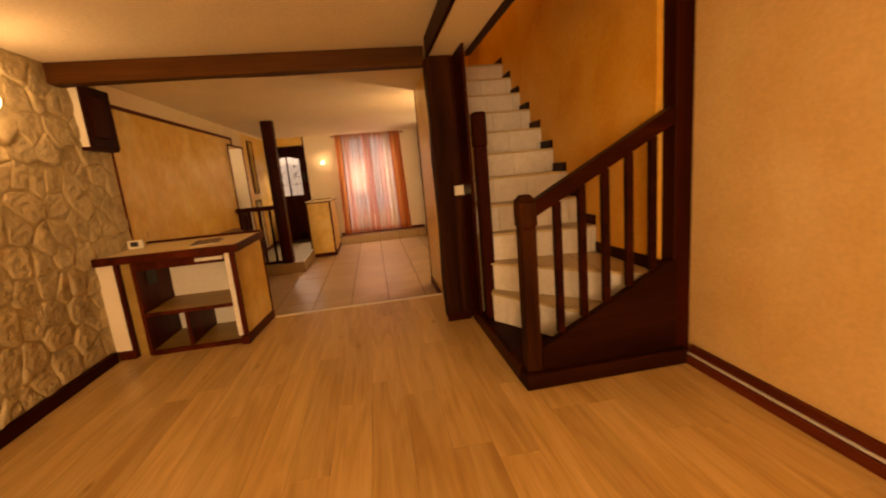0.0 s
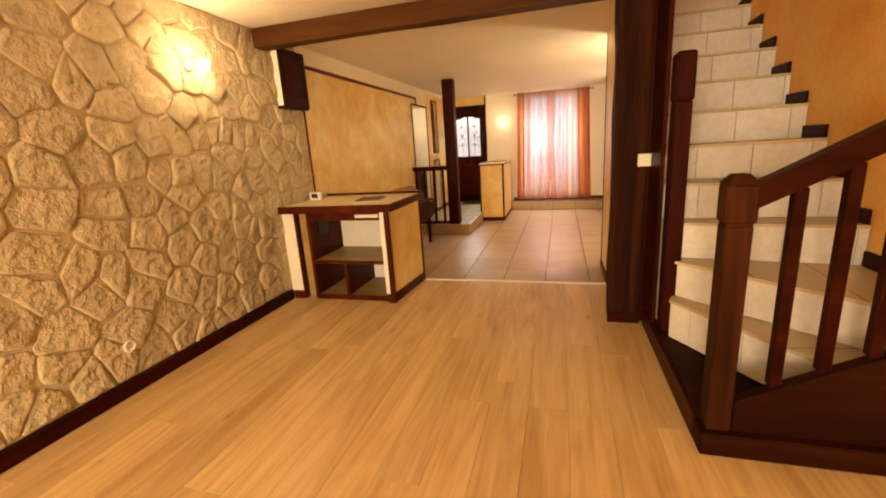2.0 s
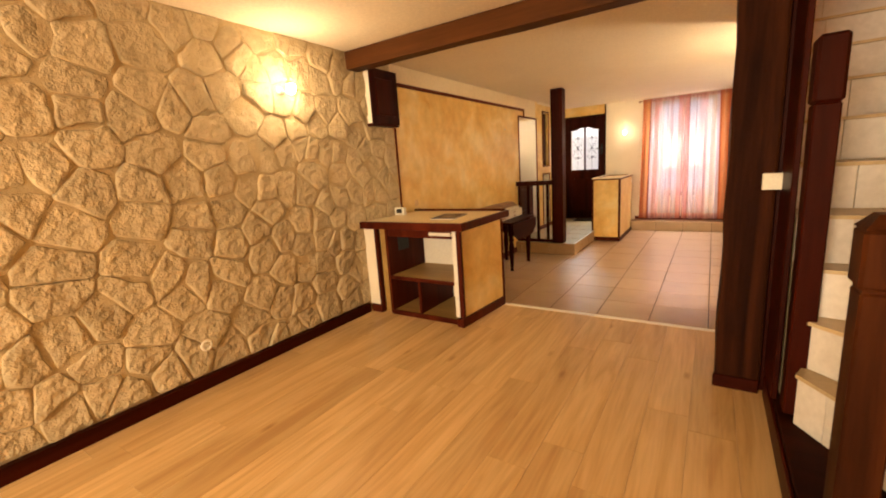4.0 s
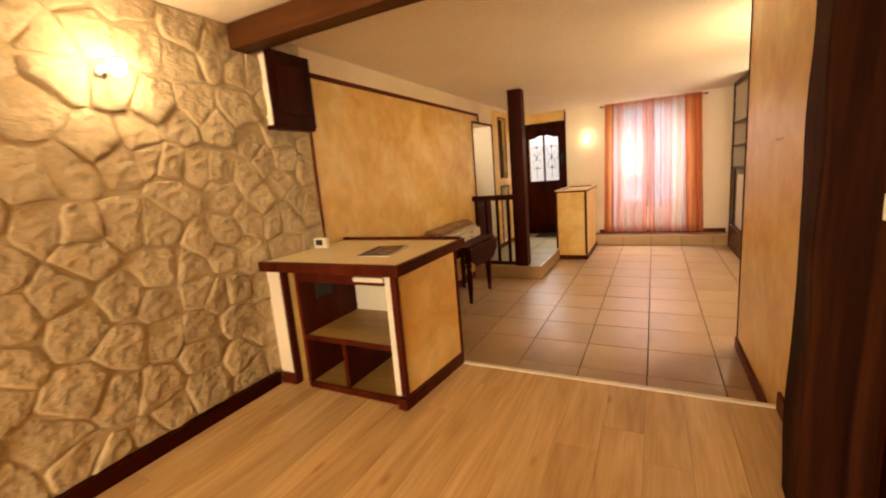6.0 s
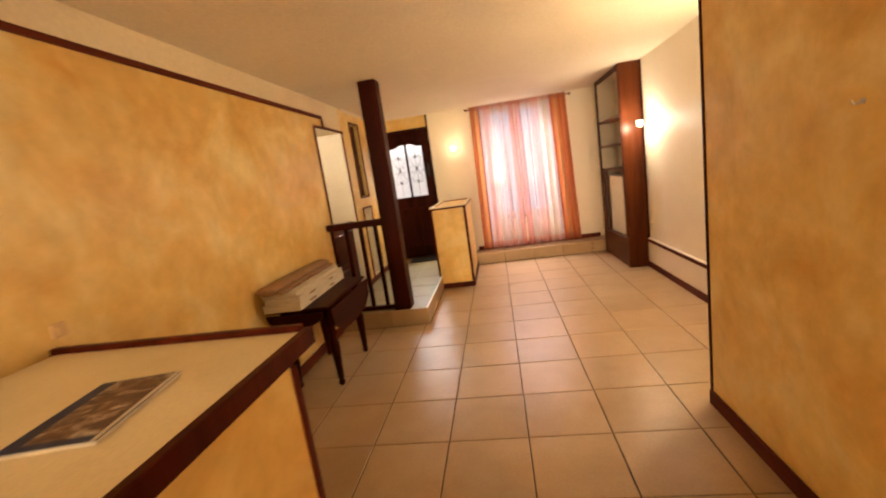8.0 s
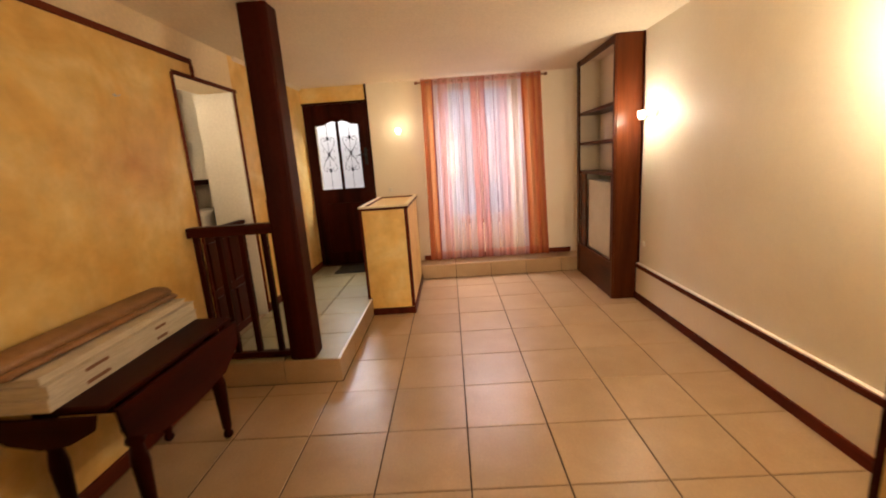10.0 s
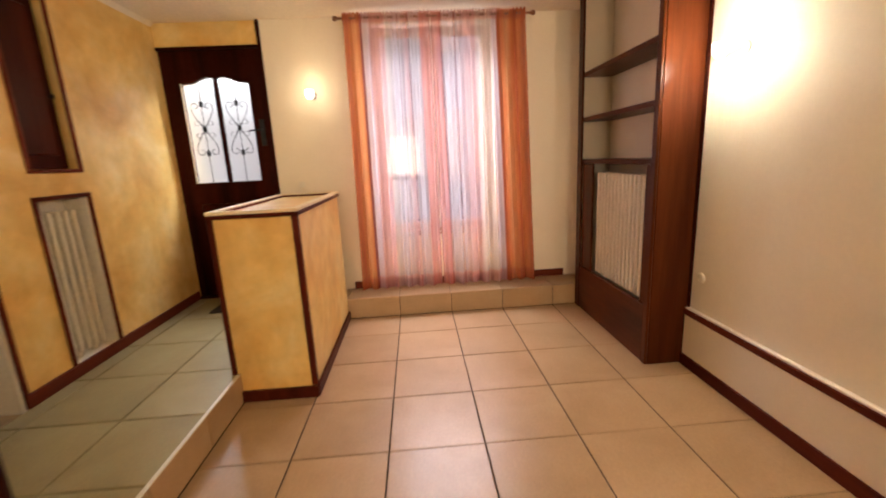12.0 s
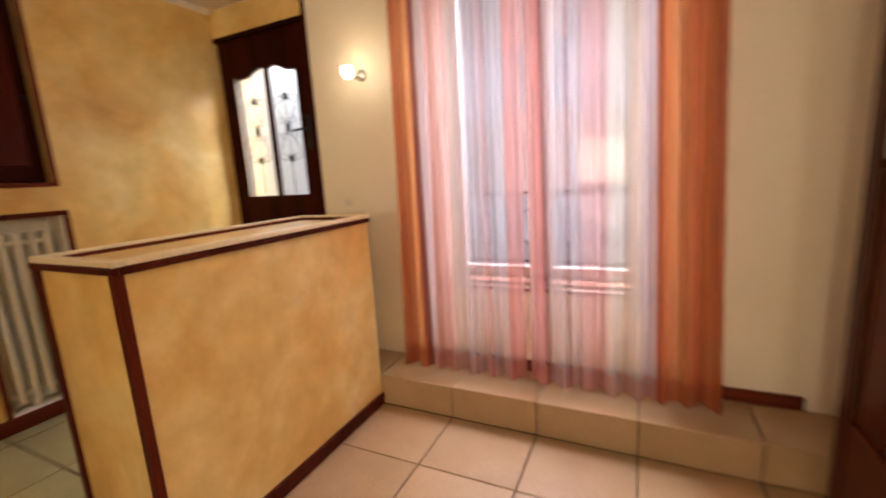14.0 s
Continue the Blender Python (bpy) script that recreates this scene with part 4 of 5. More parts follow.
# ---- window and curtains ----
window_1 = structure("window_1", boxes((0.571, 0.61, YF + 0.13, YF + 0.19, 0.501, 2.269), (1.59, 1.629, YF + 0.13, YF + 0.19, 0.501, 2.269),
                                       (0.61, 1.59, YF + 0.13, YF + 0.19, 0.501, 0.53), (0.61, 1.59, YF + 0.13, YF + 0.19, 2.236, 2.269)), M_WINDOW, "faded brown wooden casement window onto the street")
for x0, x1, a, b in ((0.612, 1.098, 0.042, 0.062), (1.102, 1.588, 0.062, 0.042)):
    sash = part("sash", boxes((x0, x0 + a, YF + 0.12, YF + 0.165, 0.532, 2.234), (x1 - b, x1, YF + 0.12, YF + 0.165, 0.532, 2.234),
                              (x0 + a, x1 - b, YF + 0.12, YF + 0.165, 0.532, 0.575), (x0 + a, x1 - b, YF + 0.12, YF + 0.165, 2.196, 2.234)), M_WINDOW, window_1)
    p = part("pane", box(x0 + 0.04, x1 - 0.04, YF + 0.14, YF + 0.144, 0.57, 2.20), M_GLASS, sash)
    p.visible_shadow = False
part("espagnolette", tube([(1.10, YF + 0.112, 0.56), (1.10, YF + 0.112, 2.20)], 0.007, 6), M_WINDOW, window_1)
part("sill", box(0.572, 1.628, YF + 0.002, YF + 0.118, 0.5005, 0.515, 0.003), M_RUST, window_1, "dark painted inner sill")
part("outer_sill", box(0.572, 1.628, YF + 0.192, YF + 0.37, 0.5005, 0.512, 0.003), M_ZINC, window_1, "grey zinc outer sill")
# unseen window, added only to give the back fill lamp an opening
W2 = -0.35
window_2 = structure("window_2", boxes((W2 + 0.001, W2 + 0.07, YB - 0.2, YB - 0.14, 0.551, 2.049), (W2 + 1.43, W2 + 1.499, YB - 0.2, YB - 0.14, 0.551, 2.049), (W2 + 0.07, W2 + 1.43, YB - 0.2, YB - 0.14, 0.551, 0.62),
                                       (W2 + 0.07, W2 + 1.43, YB - 0.2, YB - 0.14, 1.98, 2.049), (W2 + 0.72, W2 + 0.78, YB - 0.2, YB - 0.14, 0.62, 1.98)), M_WHITE)

guard = thing("window_guard", (1.10, YF + 0.31, 0.513), "low dark wrought iron guard outside the window", "guard rail")
for z in (0.56, 0.98):
    part("rail", box(0.572, 1.628, YF + 0.30, YF + 0.318, z, z + 0.016, 0.002), M_IRON, guard)
for i in range(7):
    x = 0.60 + i * 0.1667
    part("bar", tube([(x, YF + 0.309, 0.513), (x, YF + 0.309, 0.98)], 0.006, 6), M_IRON, guard)
    if i < 6:
        for s in (-1, 1):
            part("scroll", tube([(x + 0.083 + s * (0.03 + 0.036 * math.cos(q)), YF + 0.309, 0.78 + 0.11 * math.sin(q)) for q in [0.5 * j for j in range(14)]], 0.004, 5), M_IRON, guard)

rod = thing("curtain_rod", (1.13, 10.77, 2.26), "thin rust-painted curtain rod with end knobs", "curtain rod")
part("rod", tube([(0.37, 10.77, 2.262), (1.91, 10.77, 2.262)], 0.010), M_RUST, rod)
for x, s in ((0.37, -1), (1.91, 1)):
    part("finial", lathe([(0.010, 0), (0.019, 0.008 * s), (0.021, 0.02 * s), (0.014, 0.034 * s), (0.003, 0.038 * s)], (x, 10.77, 2.262), "x", 12), M_RUST, rod, smooth=True)
for x in (0.41, 1.87):
    part("bracket", tube([(x, 10.775, 2.262), (x, 10.9, 2.262), (x, YF - 0.001, 2.262)], 0.007, 6), M_RUST, rod)
low = thing("window_bar", (1.11, 10.93, 0.50), "dark metal bar across the window below the sill", "bar")
part("bar", tube([(0.52, 10.925, 0.49), (1.71, 10.925, 0.49)], 0.012), M_RUST, low)
for x in (0.55, 1.68):
    part("bracket", tube([(x, 10.925, 0.49), (x, YF - 0.001, 0.49)], 0.006, 6), M_RUST, low)

ORANGE, RUST, PINK, ROSE, PALE, LILAC, CREAMY, WINE = (0.70, 0.24, 0.08), (0.50, 0.12, 0.045), (0.87, 0.54, 0.54), (0.80, 0.36, 0.34), (0.93, 0.84, 0.91), (0.84, 0.76, 0.90), (0.92, 0.82, 0.76), (0.34, 0.10, 0.12)


def grey(*rows):
    return [(p, (v, v, v)) for p, v in rows]


M_CURTAIN_L = sheer_material("striped_voile_warm", [
    (0.0, ORANGE), (0.05, RUST), (0.08, ORANGE), (0.15, (0.84, 0.40, 0.16)), (0.195, ORANGE), (0.205, WINE), (0.22, WINE), (0.23, LILAC), (0.29, LILAC), (0.31, PINK), (0.45, PINK), (0.47, CREAMY), (0.54, PALE),
    (0.60, PALE), (0.605, WINE), (0.615, PALE), (0.72, PINK), (0.735, WINE), (0.75, PALE), (0.86, PALE), (0.89, ROSE), (1.0, PINK)],
    grey((0.0, 0.60), (0.05, 0.74), (0.10, 0.52), (0.20, 0.66), (0.24, 0.42), (0.30, 0.46), (0.45, 0.46), (0.49, 0.30), (0.86, 0.31), (0.9, 0.48), (1.0, 0.46)))
M_CURTAIN_R = sheer_material("striped_voile_rust", [
    (0.0, PINK), (0.09, ROSE), (0.115, WINE), (0.13, PALE), (0.24, PALE), (0.255, WINE), (0.27, PALE), (0.36, PINK), (0.44, PINK), (0.47, CREAMY),
    (0.60, CREAMY), (0.63, LILAC), (0.67, LILAC), (0.685, RUST), (0.74, ORANGE), (0.80, (0.86, 0.42, 0.18)), (0.84, ORANGE), (0.88, RUST), (0.92, ORANGE), (0.97, RUST), (1.0, ORANGE)],
    grey((0.0, 0.48), (0.10, 0.46), (0.14, 0.30), (0.34, 0.33), (0.42, 0.38), (0.50, 0.36), (0.62, 0.40), (0.66, 0.45), (0.69, 0.72), (0.79, 0.54), (0.88, 0.76), (1.0, 0.66)))


def curtain(name, x0, x1, flare, folds, mat, label, seed):
    """A gathered voile panel; folds are even at the top and wander lower down."""
    rnd = random.Random(seed)
    t = thing(name, ((x0 + x1) / 2, 10.77, 0.045), label, "curtain", "window curtains")
    bm = bmesh.new()
    uv = bm.loops.layers.uv.new("UVMap")
    nx, nz = 150, 26
    ph = [rnd.uniform(0, 6.28) for _ in range(4)]
    grid = []
    for j in range(nz + 1):
        v = j / nz
        z = 0.045 + v * (2.296 - 0.045)
        row = []
        for i in range(nx + 1):
            u = i / nx
            w = u + 0.012 * math.sin(9 * u + ph[0] + 1.5 * v)
            x = x0 - flare[0] * (1 - v) + w * (x1 - x0 + (flare[0] + flare[1]) * (1 - v))
            amp = 0.014 + 0.016 * (1 - v)
            y = 10.77 + amp * math.sin(folds * 6.283 * w + ph[1] + 0.6 * math.sin(3 * v + ph[2])) + 0.3 * amp * math.sin(folds * 2.3 * 6.283 * u + ph[3])
            if v > 0.975:
                y = 10.752 + 0.006 * math.sin(folds * 4 * 6.283 * u)
            zz = z + (0.012 * noise.noise((x * 9, 2, seed)) if j == 0 else 0) + (0.010 * math.sin(folds * 4 * 6.283 * u + 2 * math.sin(17 * u)) if j == nz else 0)
            row.append((bm.verts.new((x, y, zz)), u, v))
        grid.append(row)
    for a, b in zip(grid, grid[1:]):
        for i in range(nx):
            q = (a[i], a[i + 1], b[i + 1], b[i])
            f = bm.faces.new([k[0] for k in q])
            f.smooth = True
            for loop, k in zip(f.loops, q):
                loop[uv].uv = (k[1], k[2])
    part("cloth", bm, mat, t, smooth=True)
    return t


curtain("curtain", 0.41, 1.10, (0.04, 0.0), 7, M_CURTAIN_L, "sheer voile curtain with orange, pink and white stripes", 3)
curtain("curtain", 1.095, 1.87, (0.0, 0.075), 8, M_CURTAIN_R, "sheer voile curtain with rust orange gathered edge", 8)

# ---- shelving with radiator ----
sh = thing("bookcase", (2.42, 10.05, LOW), "built-in red mahogany shelving over a radiator, shelves empty", "bookcase")
FX = 2.28
part("side_panel", box(FX, XS - 0.001, 9.48, 9.515, LOW, CEIL - 0.001, 0.004), M_MAHOG, sh)
part("side_post", box(2.507, XS - 0.001, 9.462, 9.479, LOW, CEIL - 0.001, 0.004), M_DARK, sh)
part("side_panel", box(FX, XS - 0.001, 10.60, 10.64, LOW, CEIL - 0.001, 0.004), M_CREAM, sh, "cream painted inner side")
part("stile", box(FX - 0.018, FX - 0.0005, 9.482, 9.53, LOW, CEIL - 0.002, 0.004), M_MAHOG, sh)
part("stile", box(FX - 0.018, FX - 0.0005, 10.555, 10.638, LOW, CEIL - 0.002, 0.004), M_MAHOG, sh)
part("lower_stile", box(FX + 0.002, FX + 0.02, 9.516, 9.61, 0.196, 1.055, 0.003), M_MAHOG, sh)
part("lower_stile", box(FX + 0.002, FX + 0.02, 10.375, 10.553, 0.196, 1.055, 0.003), M_MAHOG, sh)
part("base_board", box(FX - 0.014, FX + 0.02, 9.531, 10.554, LOW + 0.001, 0.195, 0.004), M_MAHOGY, sh)
for z in (1.057, 1.385, 1.725):
    part("shelf", box(FX, XS - 0.002, 9.516, 10.599, z, z + 0.032, 0.003), M_MAHOGY, sh)
part("top_rail", box(FX - 0.01, FX + 0.02, 9.531, 10.554, CEIL - 0.06, CEIL - 0.002, 0.003), M_MAHOGY, sh)
radiator("radiator", 2.372, [9.625 + 0.0535 * i for i in range(14)], 0.20, 0.99, 0.13, "cream enamelled column radiator under the shelves")
socket((XS, 9.39, 0.40), "-x", "small round cream wall socket above the ledge", 0.8, M_CREAM)
socket((XL + 0.028, 3.01, 0.28), "x", "round ivory wall socket in the stone wall")


# ---- wall lamps ----
def sconce(at, d, label, reach=0.085):
    """A small bowl lamp; d is the way out from the wall."""
    at, d = Vector(at), Vector(d)
    ax = "x" if abs(d.x) else "y"
    s = d.x + d.y
    t = thing("wall_lamp", at, label, "wall lamp", "glass wall lamps")
    part("back_plate", lathe([(0.035, 0), (0.035, 0.008 * s), (0.025, 0.016 * s), (0.008, 0.02 * s)], at, ax, 16), M_METAL, t, smooth=True)
    p = at + d * reach
    part("arm", tube([at + d * 0.015, at + d * 0.06 + Vector((0, 0, -0.02)), p + Vector((0, 0, -0.045))], 0.006, 6), M_METAL, t)
    part("shade", lathe([(0.007, -0.045), (0.020, -0.038), (0.031, -0.018), (0.034, 0.004), (0.030, 0.025), (0.027, 0.025), (0.030, 0.004), (0.024, -0.016)], p, "z", 18), M_SHADE, t, "lit glass bowl", smooth=True).visible_shadow = False
    return t


sconce((XL + 0.03, 3.83, 1.93), (1, 0, 0), "small lit glass wall lamp on the stone wall", 0.135)
sconce((0.08, YF, 1.73), (0, -1, 0), "small lit glass wall lamp beside the curtain", 0.135)
sconce((XS, 9.22, 1.60), (-1, 0, 0), "small lit glass wall lamp beside the shelving", 0.13)
# fixture made up to carry the middle fill light
sconce((XS, 6.95, 1.645), (-1, 0, 0), "unseen lit wall lamp added on the side wall", 0.13)
plate("wall_button", (-0.10, YF, 0.99), 0.05, 0.05, "-y", "small ivory switch beside the entry door", "switch")

# ---- side table with papers ----
tb = thing("side_table", (-0.88, 7.25, LOW), "dark wooden drop-leaf side table with turned tapering legs", "table")
TZ = 0.52
part("tabletop", box(-1.12, -0.63, 6.78, 7.68, TZ - 0.022, TZ, 0.006, seg=2), M_DARKY, tb)
flap = prism([(6.80, TZ - 0.03), (7.68, TZ - 0.03), (7.66, TZ - 0.16), (7.50, TZ - 0.255), (7.24, TZ - 0.27), (6.98, TZ - 0.255), (6.82, TZ - 0.16)], "x", -0.624, -0.606)
part("drop_leaf", flap, M_DARKY, tb)
part("drop_leaf", prism([(-1.10, TZ - 0.03), (-0.66, TZ - 0.03), (-0.68, TZ - 0.09), (-0.78, TZ - 0.14), (-0.9, TZ - 0.155), (-1.02, TZ - 0.13), (-1.09, TZ - 0.08)], "y", 6.755, 6.772), M_DARKX, tb)
part("apron", box(-0.735, -0.715, 6.95, 7.55, TZ - 0.12, TZ - 0.0225, 0.003), M_DARKY, tb)
part("apron", box(-1.06, -0.73, 6.925, 6.945, TZ - 0.12, TZ - 0.0225, 0.003), M_DARKX, tb)
part("apron", box(-1.06, -0.73, 7.555, 7.575, TZ - 0.12, TZ - 0.0225, 0.003), M_DARKX, tb)
for x in (-1.055, -0.70):
    for y in (6.945, 7.56):
        h = TZ - 0.023 - LOW
        prof = [(0.0, 0.014), (0.02, 0.022), (0.045, 0.022), (0.06, 0.014), (0.10, 0.021), (0.5, 0.031), (0.62, 0.022), (0.65, 0.033), (0.70, 0.023), (0.74, 0.033), (1.0, 0.034)]
        part("leg", lathe([(r * 1.2, LOW + 0.001 + f * (h - 0.001)) for f, r in prof], (x, y, 0), "z", 12), M_DARK, tb, smooth=True)
z = TZ
rnd = random.Random(5)
for i, (w, d, h, m, lab) in enumerate(((0.29, 0.95, 0.055, M_PAPER, "flat stack of white papers"), (0.28, 0.94, 0.05, M_PAPER, "flat stack of white papers"), (0.27, 0.90, 0.032, M_PAPER, "thick pale catalogue on the stack"))):
    cx, cy = -0.965 + rnd.uniform(-0.01, 0.01), 7.20 + rnd.uniform(-0.03, 0.03)
    t = thing("paper_stack" if m is M_PAPER else "folder", (cx, cy, z), lab, "papers", "papers on the side table")
    a = Matrix.Rotation(radians(rnd.uniform(-2, 2)), 3, "Z")
    for nm, z0, z1, k, mm in (("page_block", 0.0005, h - 0.004, 0.98, M_PAPER), ("cover", h - 0.0038, h, 1.0, M_PAPER)):
        bm = box(-w / 2 * k, w / 2 * k, -d / 2 * k, d / 2 * k, z0, z1, 0.0012)
        bmesh.ops.rotate(bm, verts=bm.verts, cent=(0, 0, 0), matrix=a)
        bmesh.ops.translate(bm, verts=bm.verts, vec=(cx, cy, z))
        part(nm, bm, mm, t)
    if h > 0.045:
        for y0, y1 in ((-0.30, -0.18), (0.12, 0.20)):
            bm = box(w / 2 + 0.0005, w / 2 + 0.0015, y0, y1, h * 0.35, h * 0.62)
            bmesh.ops.rotate(bm, verts=bm.verts, cent=(0, 0, 0), matrix=a)
            bmesh.ops.translate(bm, verts=bm.verts, vec=(cx, cy, z))
            part("print_bar", bm, M_RUST, t, "rust red printed bar")
    z += h
# a soft folder lying rolled along the back of the stack
roll = thing("folder", (-1.0, 7.15, z), "brown leather folder rolled up on the papers", "folder", "papers on the side table")
for name, x, wide, y0, y1, r in (("cover", -1.02, 2.4, 6.70, 7.68, 0.034), ("flap", -0.925, 1.8, 6.72, 7.66, 0.014)):
    bm = tube([(0, y0, 0), (0, y0 + 0.01, 0), (0, (y0 + y1) / 2, 0.002), (0, y1, 0)], r, 14, taper=[r * 0.9, r, r, r * 0.95])
    for v in bm.verts:
        v.co = Vector((x + v.co.x * wide, v.co.y, z + r + 0.0015 + v.co.z))
    part(name, bm, M_LEATHER, roll, smooth=True)

# ---- the street outside ----
structure("street", box(-40, 40, YF + 0.36, 60, -0.6, -0.35), M_STREET)
fac = thing("facade_opposite", (1, 17.5, -0.35), "pale pinkish rendered house across the street", "house")
part("wall", box(-14, 16, 17.5, 18.5, -0.35, 9.5), M_FACADE, fac)
part("roof", prism([(17.2, 9.5), (19.5, 11.5), (19.5, 9.5)], "x", -14.2, 16.2), M_MORTAR, fac)
for ix in range(-4, 6):
    for iz in range(3):
        x, zz = ix * 2.6 + 0.4, 0.6 + iz * 3.0
        wn_ = part("window", box(x, x + 1.1, 17.46, 17.499, zz, zz + 1.7, 0.01), M_FACADE, fac)
        part("pane", box(x + 0.08, x + 1.02, 17.45, 17.4595, zz + 0.08, zz + 1.62), M_STREET, wn_)
        for x0 in (x - 0.6, x + 1.12):
            part("shutter", box(x0, x0 + 0.57, 17.44, 17.4985, zz, zz + 1.7, 0.01), M_SHUTTER, fac, "faded coral painted shutter")
        if iz:
            rl = part("balcony_rail", boxes((x - 0.1, x + 1.2, 17.2, 17.23, zz + 0.85, zz + 0.89), (x - 0.1, x + 1.2, 17.2, 17.23, zz, zz + 0.03)), M_STREET, fac)
            for j in range(9):
                part("bar", box(x - 0.08 + j * 0.155, x - 0.062 + j * 0.155, 17.205, 17.223, zz + 0.031, zz + 0.849), M_STREET, rl)


# ---- pieces: tiles, planks, stones ----
SHARED = {}


def slab_mesh(w, d, h, bev, mat):
    """A thin slab about its middle, chamfered on top; alike ones share it."""
    key = (round(w, 3), round(d, 3), h, mat.name)
    if key not in SHARED:
        me = bpy.data.meshes.new("slab")
        a, b = w / 2, d / 2
        vs = [(sx * a, sy * b, zz) for zz in (-h, -bev) for sx, sy in ((-1, -1), (1, -1), (1, 1), (-1, 1))]
        vs += [(sx * (a - bev), sy * (b - bev), 0) for sx, sy in ((-1, -1), (1, -1), (1, 1), (-1, 1))]
        fs = [(8, 9, 10, 11)] + [(k + i, k + (i + 1) % 4, k + 4 + (i + 1) % 4, k + 4 + i) for k in (0, 4) for i in range(4)]
        me.from_pydata(vs, [], fs)
        me.materials.append(mat)
        SHARED[key] = me
    return SHARED[key]


def slab(name, parent, x0, x1, y0, y1, z, h, bev, mat, gap=0.004, cross=None):
    if x1 - x0 < 0.02 or y1 - y0 < 0.02:
        return
    ob = new(name, slab_mesh(x1 - x0 - gap, y1 - y0 - (cross or gap), h, bev, mat))
    ob.location = ((x0 + x1) / 2, (y0 + y1) / 2, z + random.uniform(-0.0006, 0.0006))
    ob.parent = parent


for i in range(-5, 6):
    for k in range(-5, 9):
        x0, y0 = GX + G * i, GY + G * k
        x1, y1 = min(x0 + G, 2.50), min(y0 + G, 10.65)
        x0, y0 = max(x0, XL + 0.005), max(y0, EDGE + 0.003)
        if x0 < PLAT and y1 > 8.13:
            if y0 >= 8.1 and x1 <= PLAT + 0.01:
                continue
            if x1 > PLAT + 0.02:
                slab("tile", floor_tiled, x0, PLAT + 0.006, y0, 8.13, LOW, 0.012, 0.002, M_TILE, 0.0075, 0.005)
                x0 = PLAT
            else:
                y1 = min(y1, 8.13)
        slab("tile", floor_tiled, x0, x1, y0, y1, LOW, 0.012, 0.002, M_TILE, 0.0075, 0.005)
for i in range(-2, 3):
    for k in range(-2, 8):
        x0, y0 = -0.578 + G * i, 9.05 + G * k
        slab("tile", platform, max(x0, XL + 0.003), min(x0 + G, PLAT), max(y0, 8.13), min(y0 + G, YF + 0.02), 0.0, 0.012, 0.002, M_TILE_DAYLIT, 0.008)


def upright(name, parent, a0, a1, z0, z1, at, face, mat):
    """A tile on a riser: face -y at y=at over x, or face x at x=at over y."""
    me = slab_mesh(a1 - a0 - 0.006, z1 - z0 - 0.004, 0.012, 0.002, mat)
    ob = new(name, me)
    if face == "-y":
        ob.matrix_basis = pose((a0 + a1) / 2, at, (z0 + z1) / 2, 90, 0, 0)
    else:
        ob.matrix_basis = pose(at, (a0 + a1) / 2, (z0 + z1) / 2, 90, 0, 90)
    ob.parent = parent


for i in range(-3, 6):
    x0, x1 = max(GX + G * i, PLAT), min(GX + G * (i + 1), XS)
    if x1 - x0 > 0.03:
        upright("riser_tile", street_step, x0, x1, LOW, 0.0, 10.65, "-y", M_TILE)
        slab("tile", street_step, x0, x1, 10.65, YF, 0.0, 0.012, 0.002, M_TILE, 0.005)
for k in range(3):
    upright("riser_tile", platform, 8.13 + G * k * 1.0, min(8.13 + G * (k + 1), 9.47), LOW, 0.0, PLAT, "x", M_TILE)
for i in range(-2, 1):
    x0, x1 = max(-0.578 + G * i, XL), min(-0.578 + G * (i + 1), PLAT)
    upright("riser_tile", platform, x0, x1, LOW, 0.0, 8.13, "-y", M_TILE)

rnd = random.Random(11)
PW = 0.192
for i in range(22):
    x0 = XL + PW * i
    y = YB + 0.001
    first = rnd.uniform(0.2, 1.2)
    while y < EDGE - 0.03:
        y1 = min(y + (first or 1.285), EDGE - 0.03)
        y1 = EDGE - 0.03 if EDGE - 0.03 - y1 < 0.12 else y1
        if y1 - y > 0.05:
            slab("plank", floor_oak, x0, min(x0 + PW, XR), y, y1, 0.0, 0.012, 0.0012, M_OAK, 0.0008)
        y, first = y1, 0


def clip(poly, p, n):
    """Keeps the part of a polygon on the far side of the line through p with normal n."""
    out = []
    for a, b in zip(poly, poly[1:] + poly[:1]):
        da, db = (a[0] - p[0]) * n[0] + (a[1] - p[1]) * n[1], (b[0] - p[0]) * n[0] + (b[1] - p[1]) * n[1]
        if da <= 0:
            out.append(a)
        if (da < 0 < db) or (db < 0 < da):
            s = da / (da - db)
            out.append((a[0] + s * (b[0] - a[0]), a[1] + s * (b[1] - a[1])))
    return out


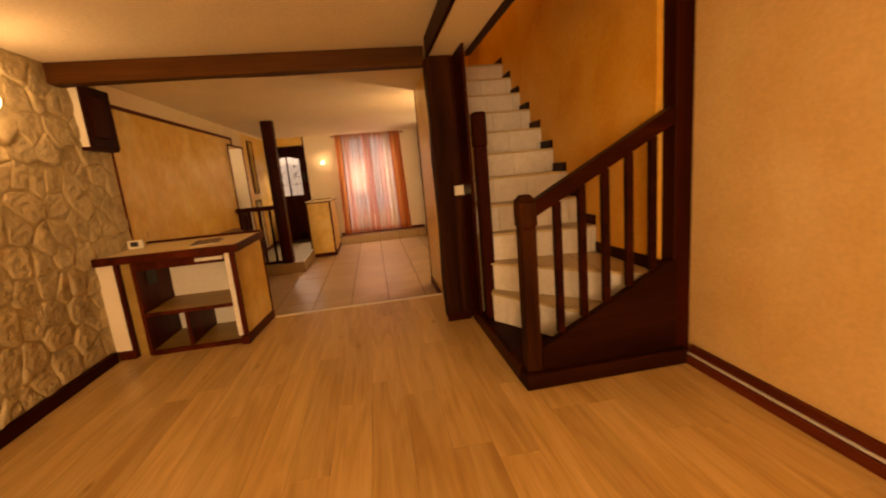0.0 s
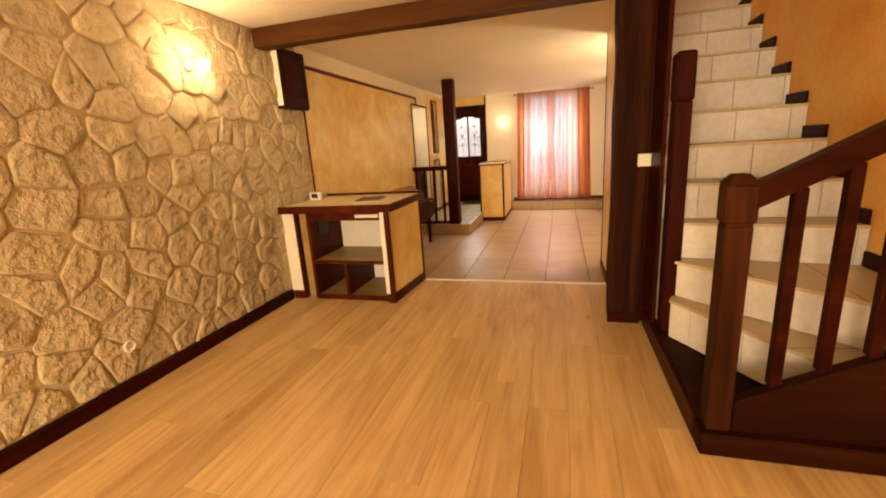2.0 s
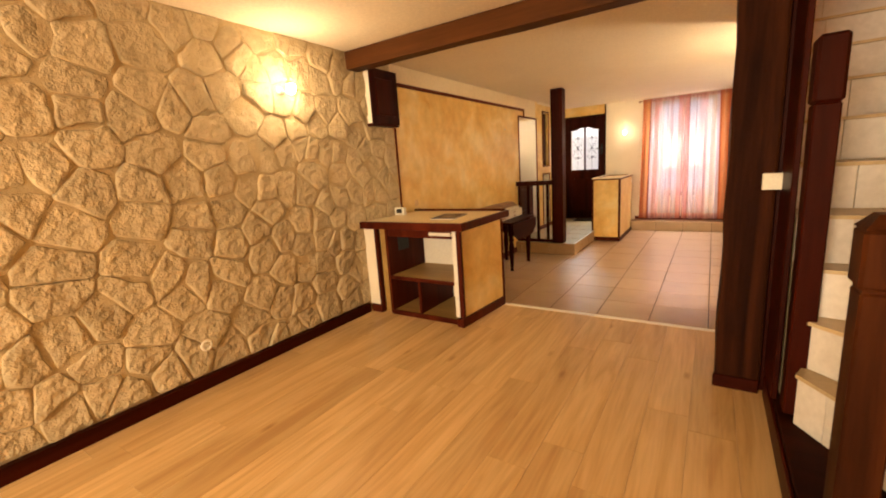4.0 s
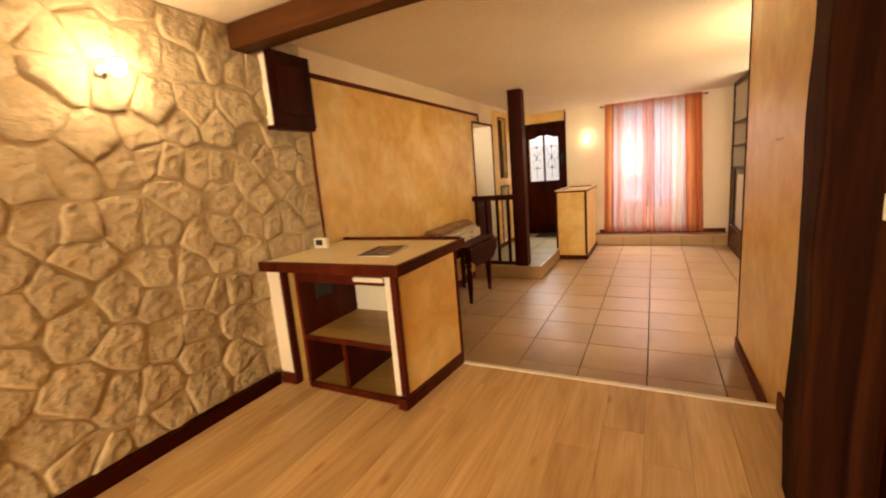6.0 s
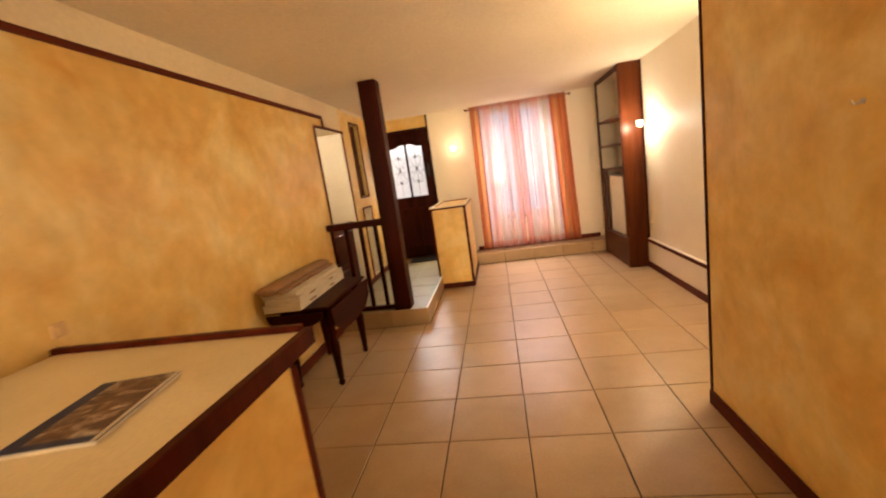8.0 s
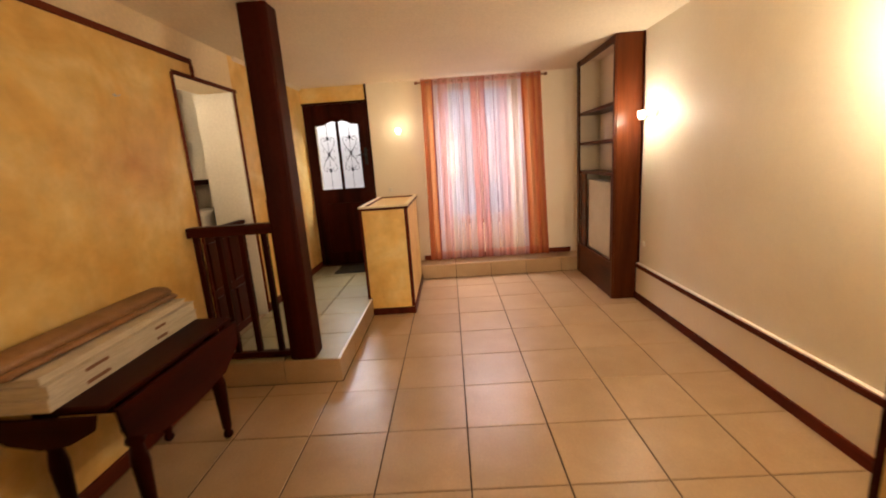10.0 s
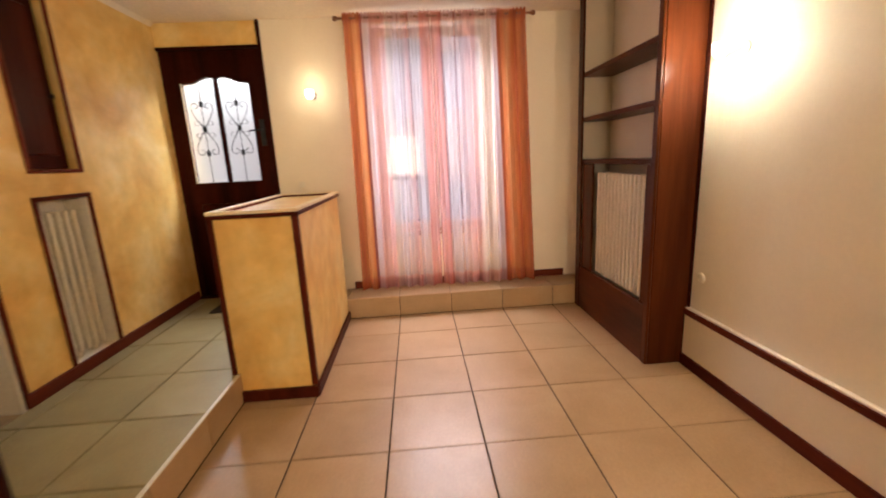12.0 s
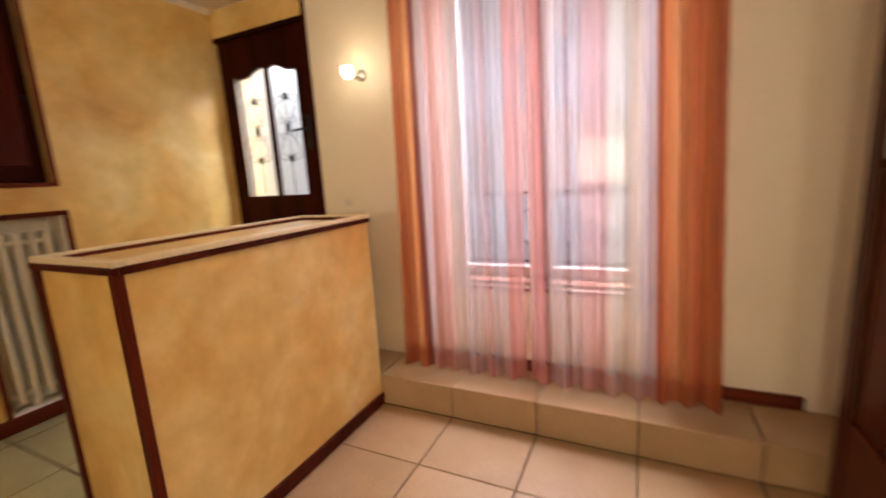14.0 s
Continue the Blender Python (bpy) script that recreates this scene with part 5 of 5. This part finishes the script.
Y0, Y1, Z0, Z1 = 0.4, 5.143, 0.085, CEIL
stone_wall = structure("wall_stone", box(XL, XL + 0.012, YB, Y1, 0, CEIL), M_MORTAR, "cream fieldstone cladding with recessed sandy mortar")
rnd = random.Random(21)
seeds = []
rows = 12
for r in range(rows):
    y = Y0 - 0.1 + rnd.uniform(0, 0.1)
    while y < Y1 + 0.1:
        step = rnd.choice((0.11, 0.15, 0.20, 0.26, 0.34))
        seeds.append((y + step / 2, Z0 + (Z1 - Z0) * (r + 0.5 + rnd.uniform(-0.46, 0.46)) / rows))
        y += step
for a in seeds:
    poly = [(Y0, Z0), (Y1, Z0), (Y1, Z1), (Y0, Z1)]
    for b in seeds:
        if b != a and abs(b[0] - a[0]) < 0.8 and abs(b[1] - a[1]) < 0.8 and poly:
            poly = clip(poly, ((a[0] + b[0]) / 2, (a[1] + b[1]) / 2), (b[0] - a[0], b[1] - a[1]))
    if len(poly) < 3:
        continue
    cy, cz = sum(p[0] for p in poly) / len(poly), sum(p[1] for p in poly) / len(poly)
    # walk round the outline, cutting the corners, and draw it in for the joint
    per = []
    for p, q in zip(poly, poly[1:] + poly[:1]):
        long = math.hypot(q[0] - p[0], q[1] - p[1])
        if long < 0.015:
            continue
        for f in ((0.05, 0.35, 0.68, 0.95) if long > 0.14 else (0.12, 0.88)):
            per.append((p[0] + f * (q[0] - p[0]), p[1] + f * (q[1] - p[1])))
    if len(per) < 5:
        continue
    verts, faces, n = [], [], len(per)
    lift = rnd.uniform(0.007, 0.020)
    ty, tz = rnd.uniform(-0.05, 0.05), rnd.uniform(-0.10, 0.02)
    for draw, h in ((0.006, 0.0), (0.010, 0.68), (0.016, 0.93), (0.030, 1.0), (0.070, 1.0)):
        for y, z in per:
            dy, dz = y - cy, z - cz
            far = max(math.hypot(dy, dz), 0.03)
            k = max(1 - (draw + 0.020 * noise.noise((y * 12, z * 12, 1.7))) / far, 0.25)
            yy, zz = cy + dy * k, cz + dz * k
            x = XL + 0.010 + h * (lift + ty * dy + tz * dz * k + 0.011 * noise.noise((yy * 15, zz * 15, 5)))
            verts.append((x, yy - cy, zz - cz))
    verts.append((XL + 0.010 + lift + 0.011 * noise.noise((cy * 15, cz * 15, 5)), 0, 0))
    for ring in (0, n, 2 * n, 3 * n):
        for i in range(n):
            j = (i + 1) % n
            faces.append((ring + i, ring + j, ring + n + j, ring + n + i))
    faces += [(4 * n + i, 4 * n + (i + 1) % n, 5 * n) for i in range(n)]
    me = bpy.data.meshes.new("stone")
    me.from_pydata(verts, [], faces)
    me.materials.append(M_STONE)
    me.polygons.foreach_set("use_smooth", [len(p.vertices) == 3 or p.index >= n for p in me.polygons])
    ob = new("stone", me)
    ob.location = (0, cy, cz)
    ob.parent = stone_wall
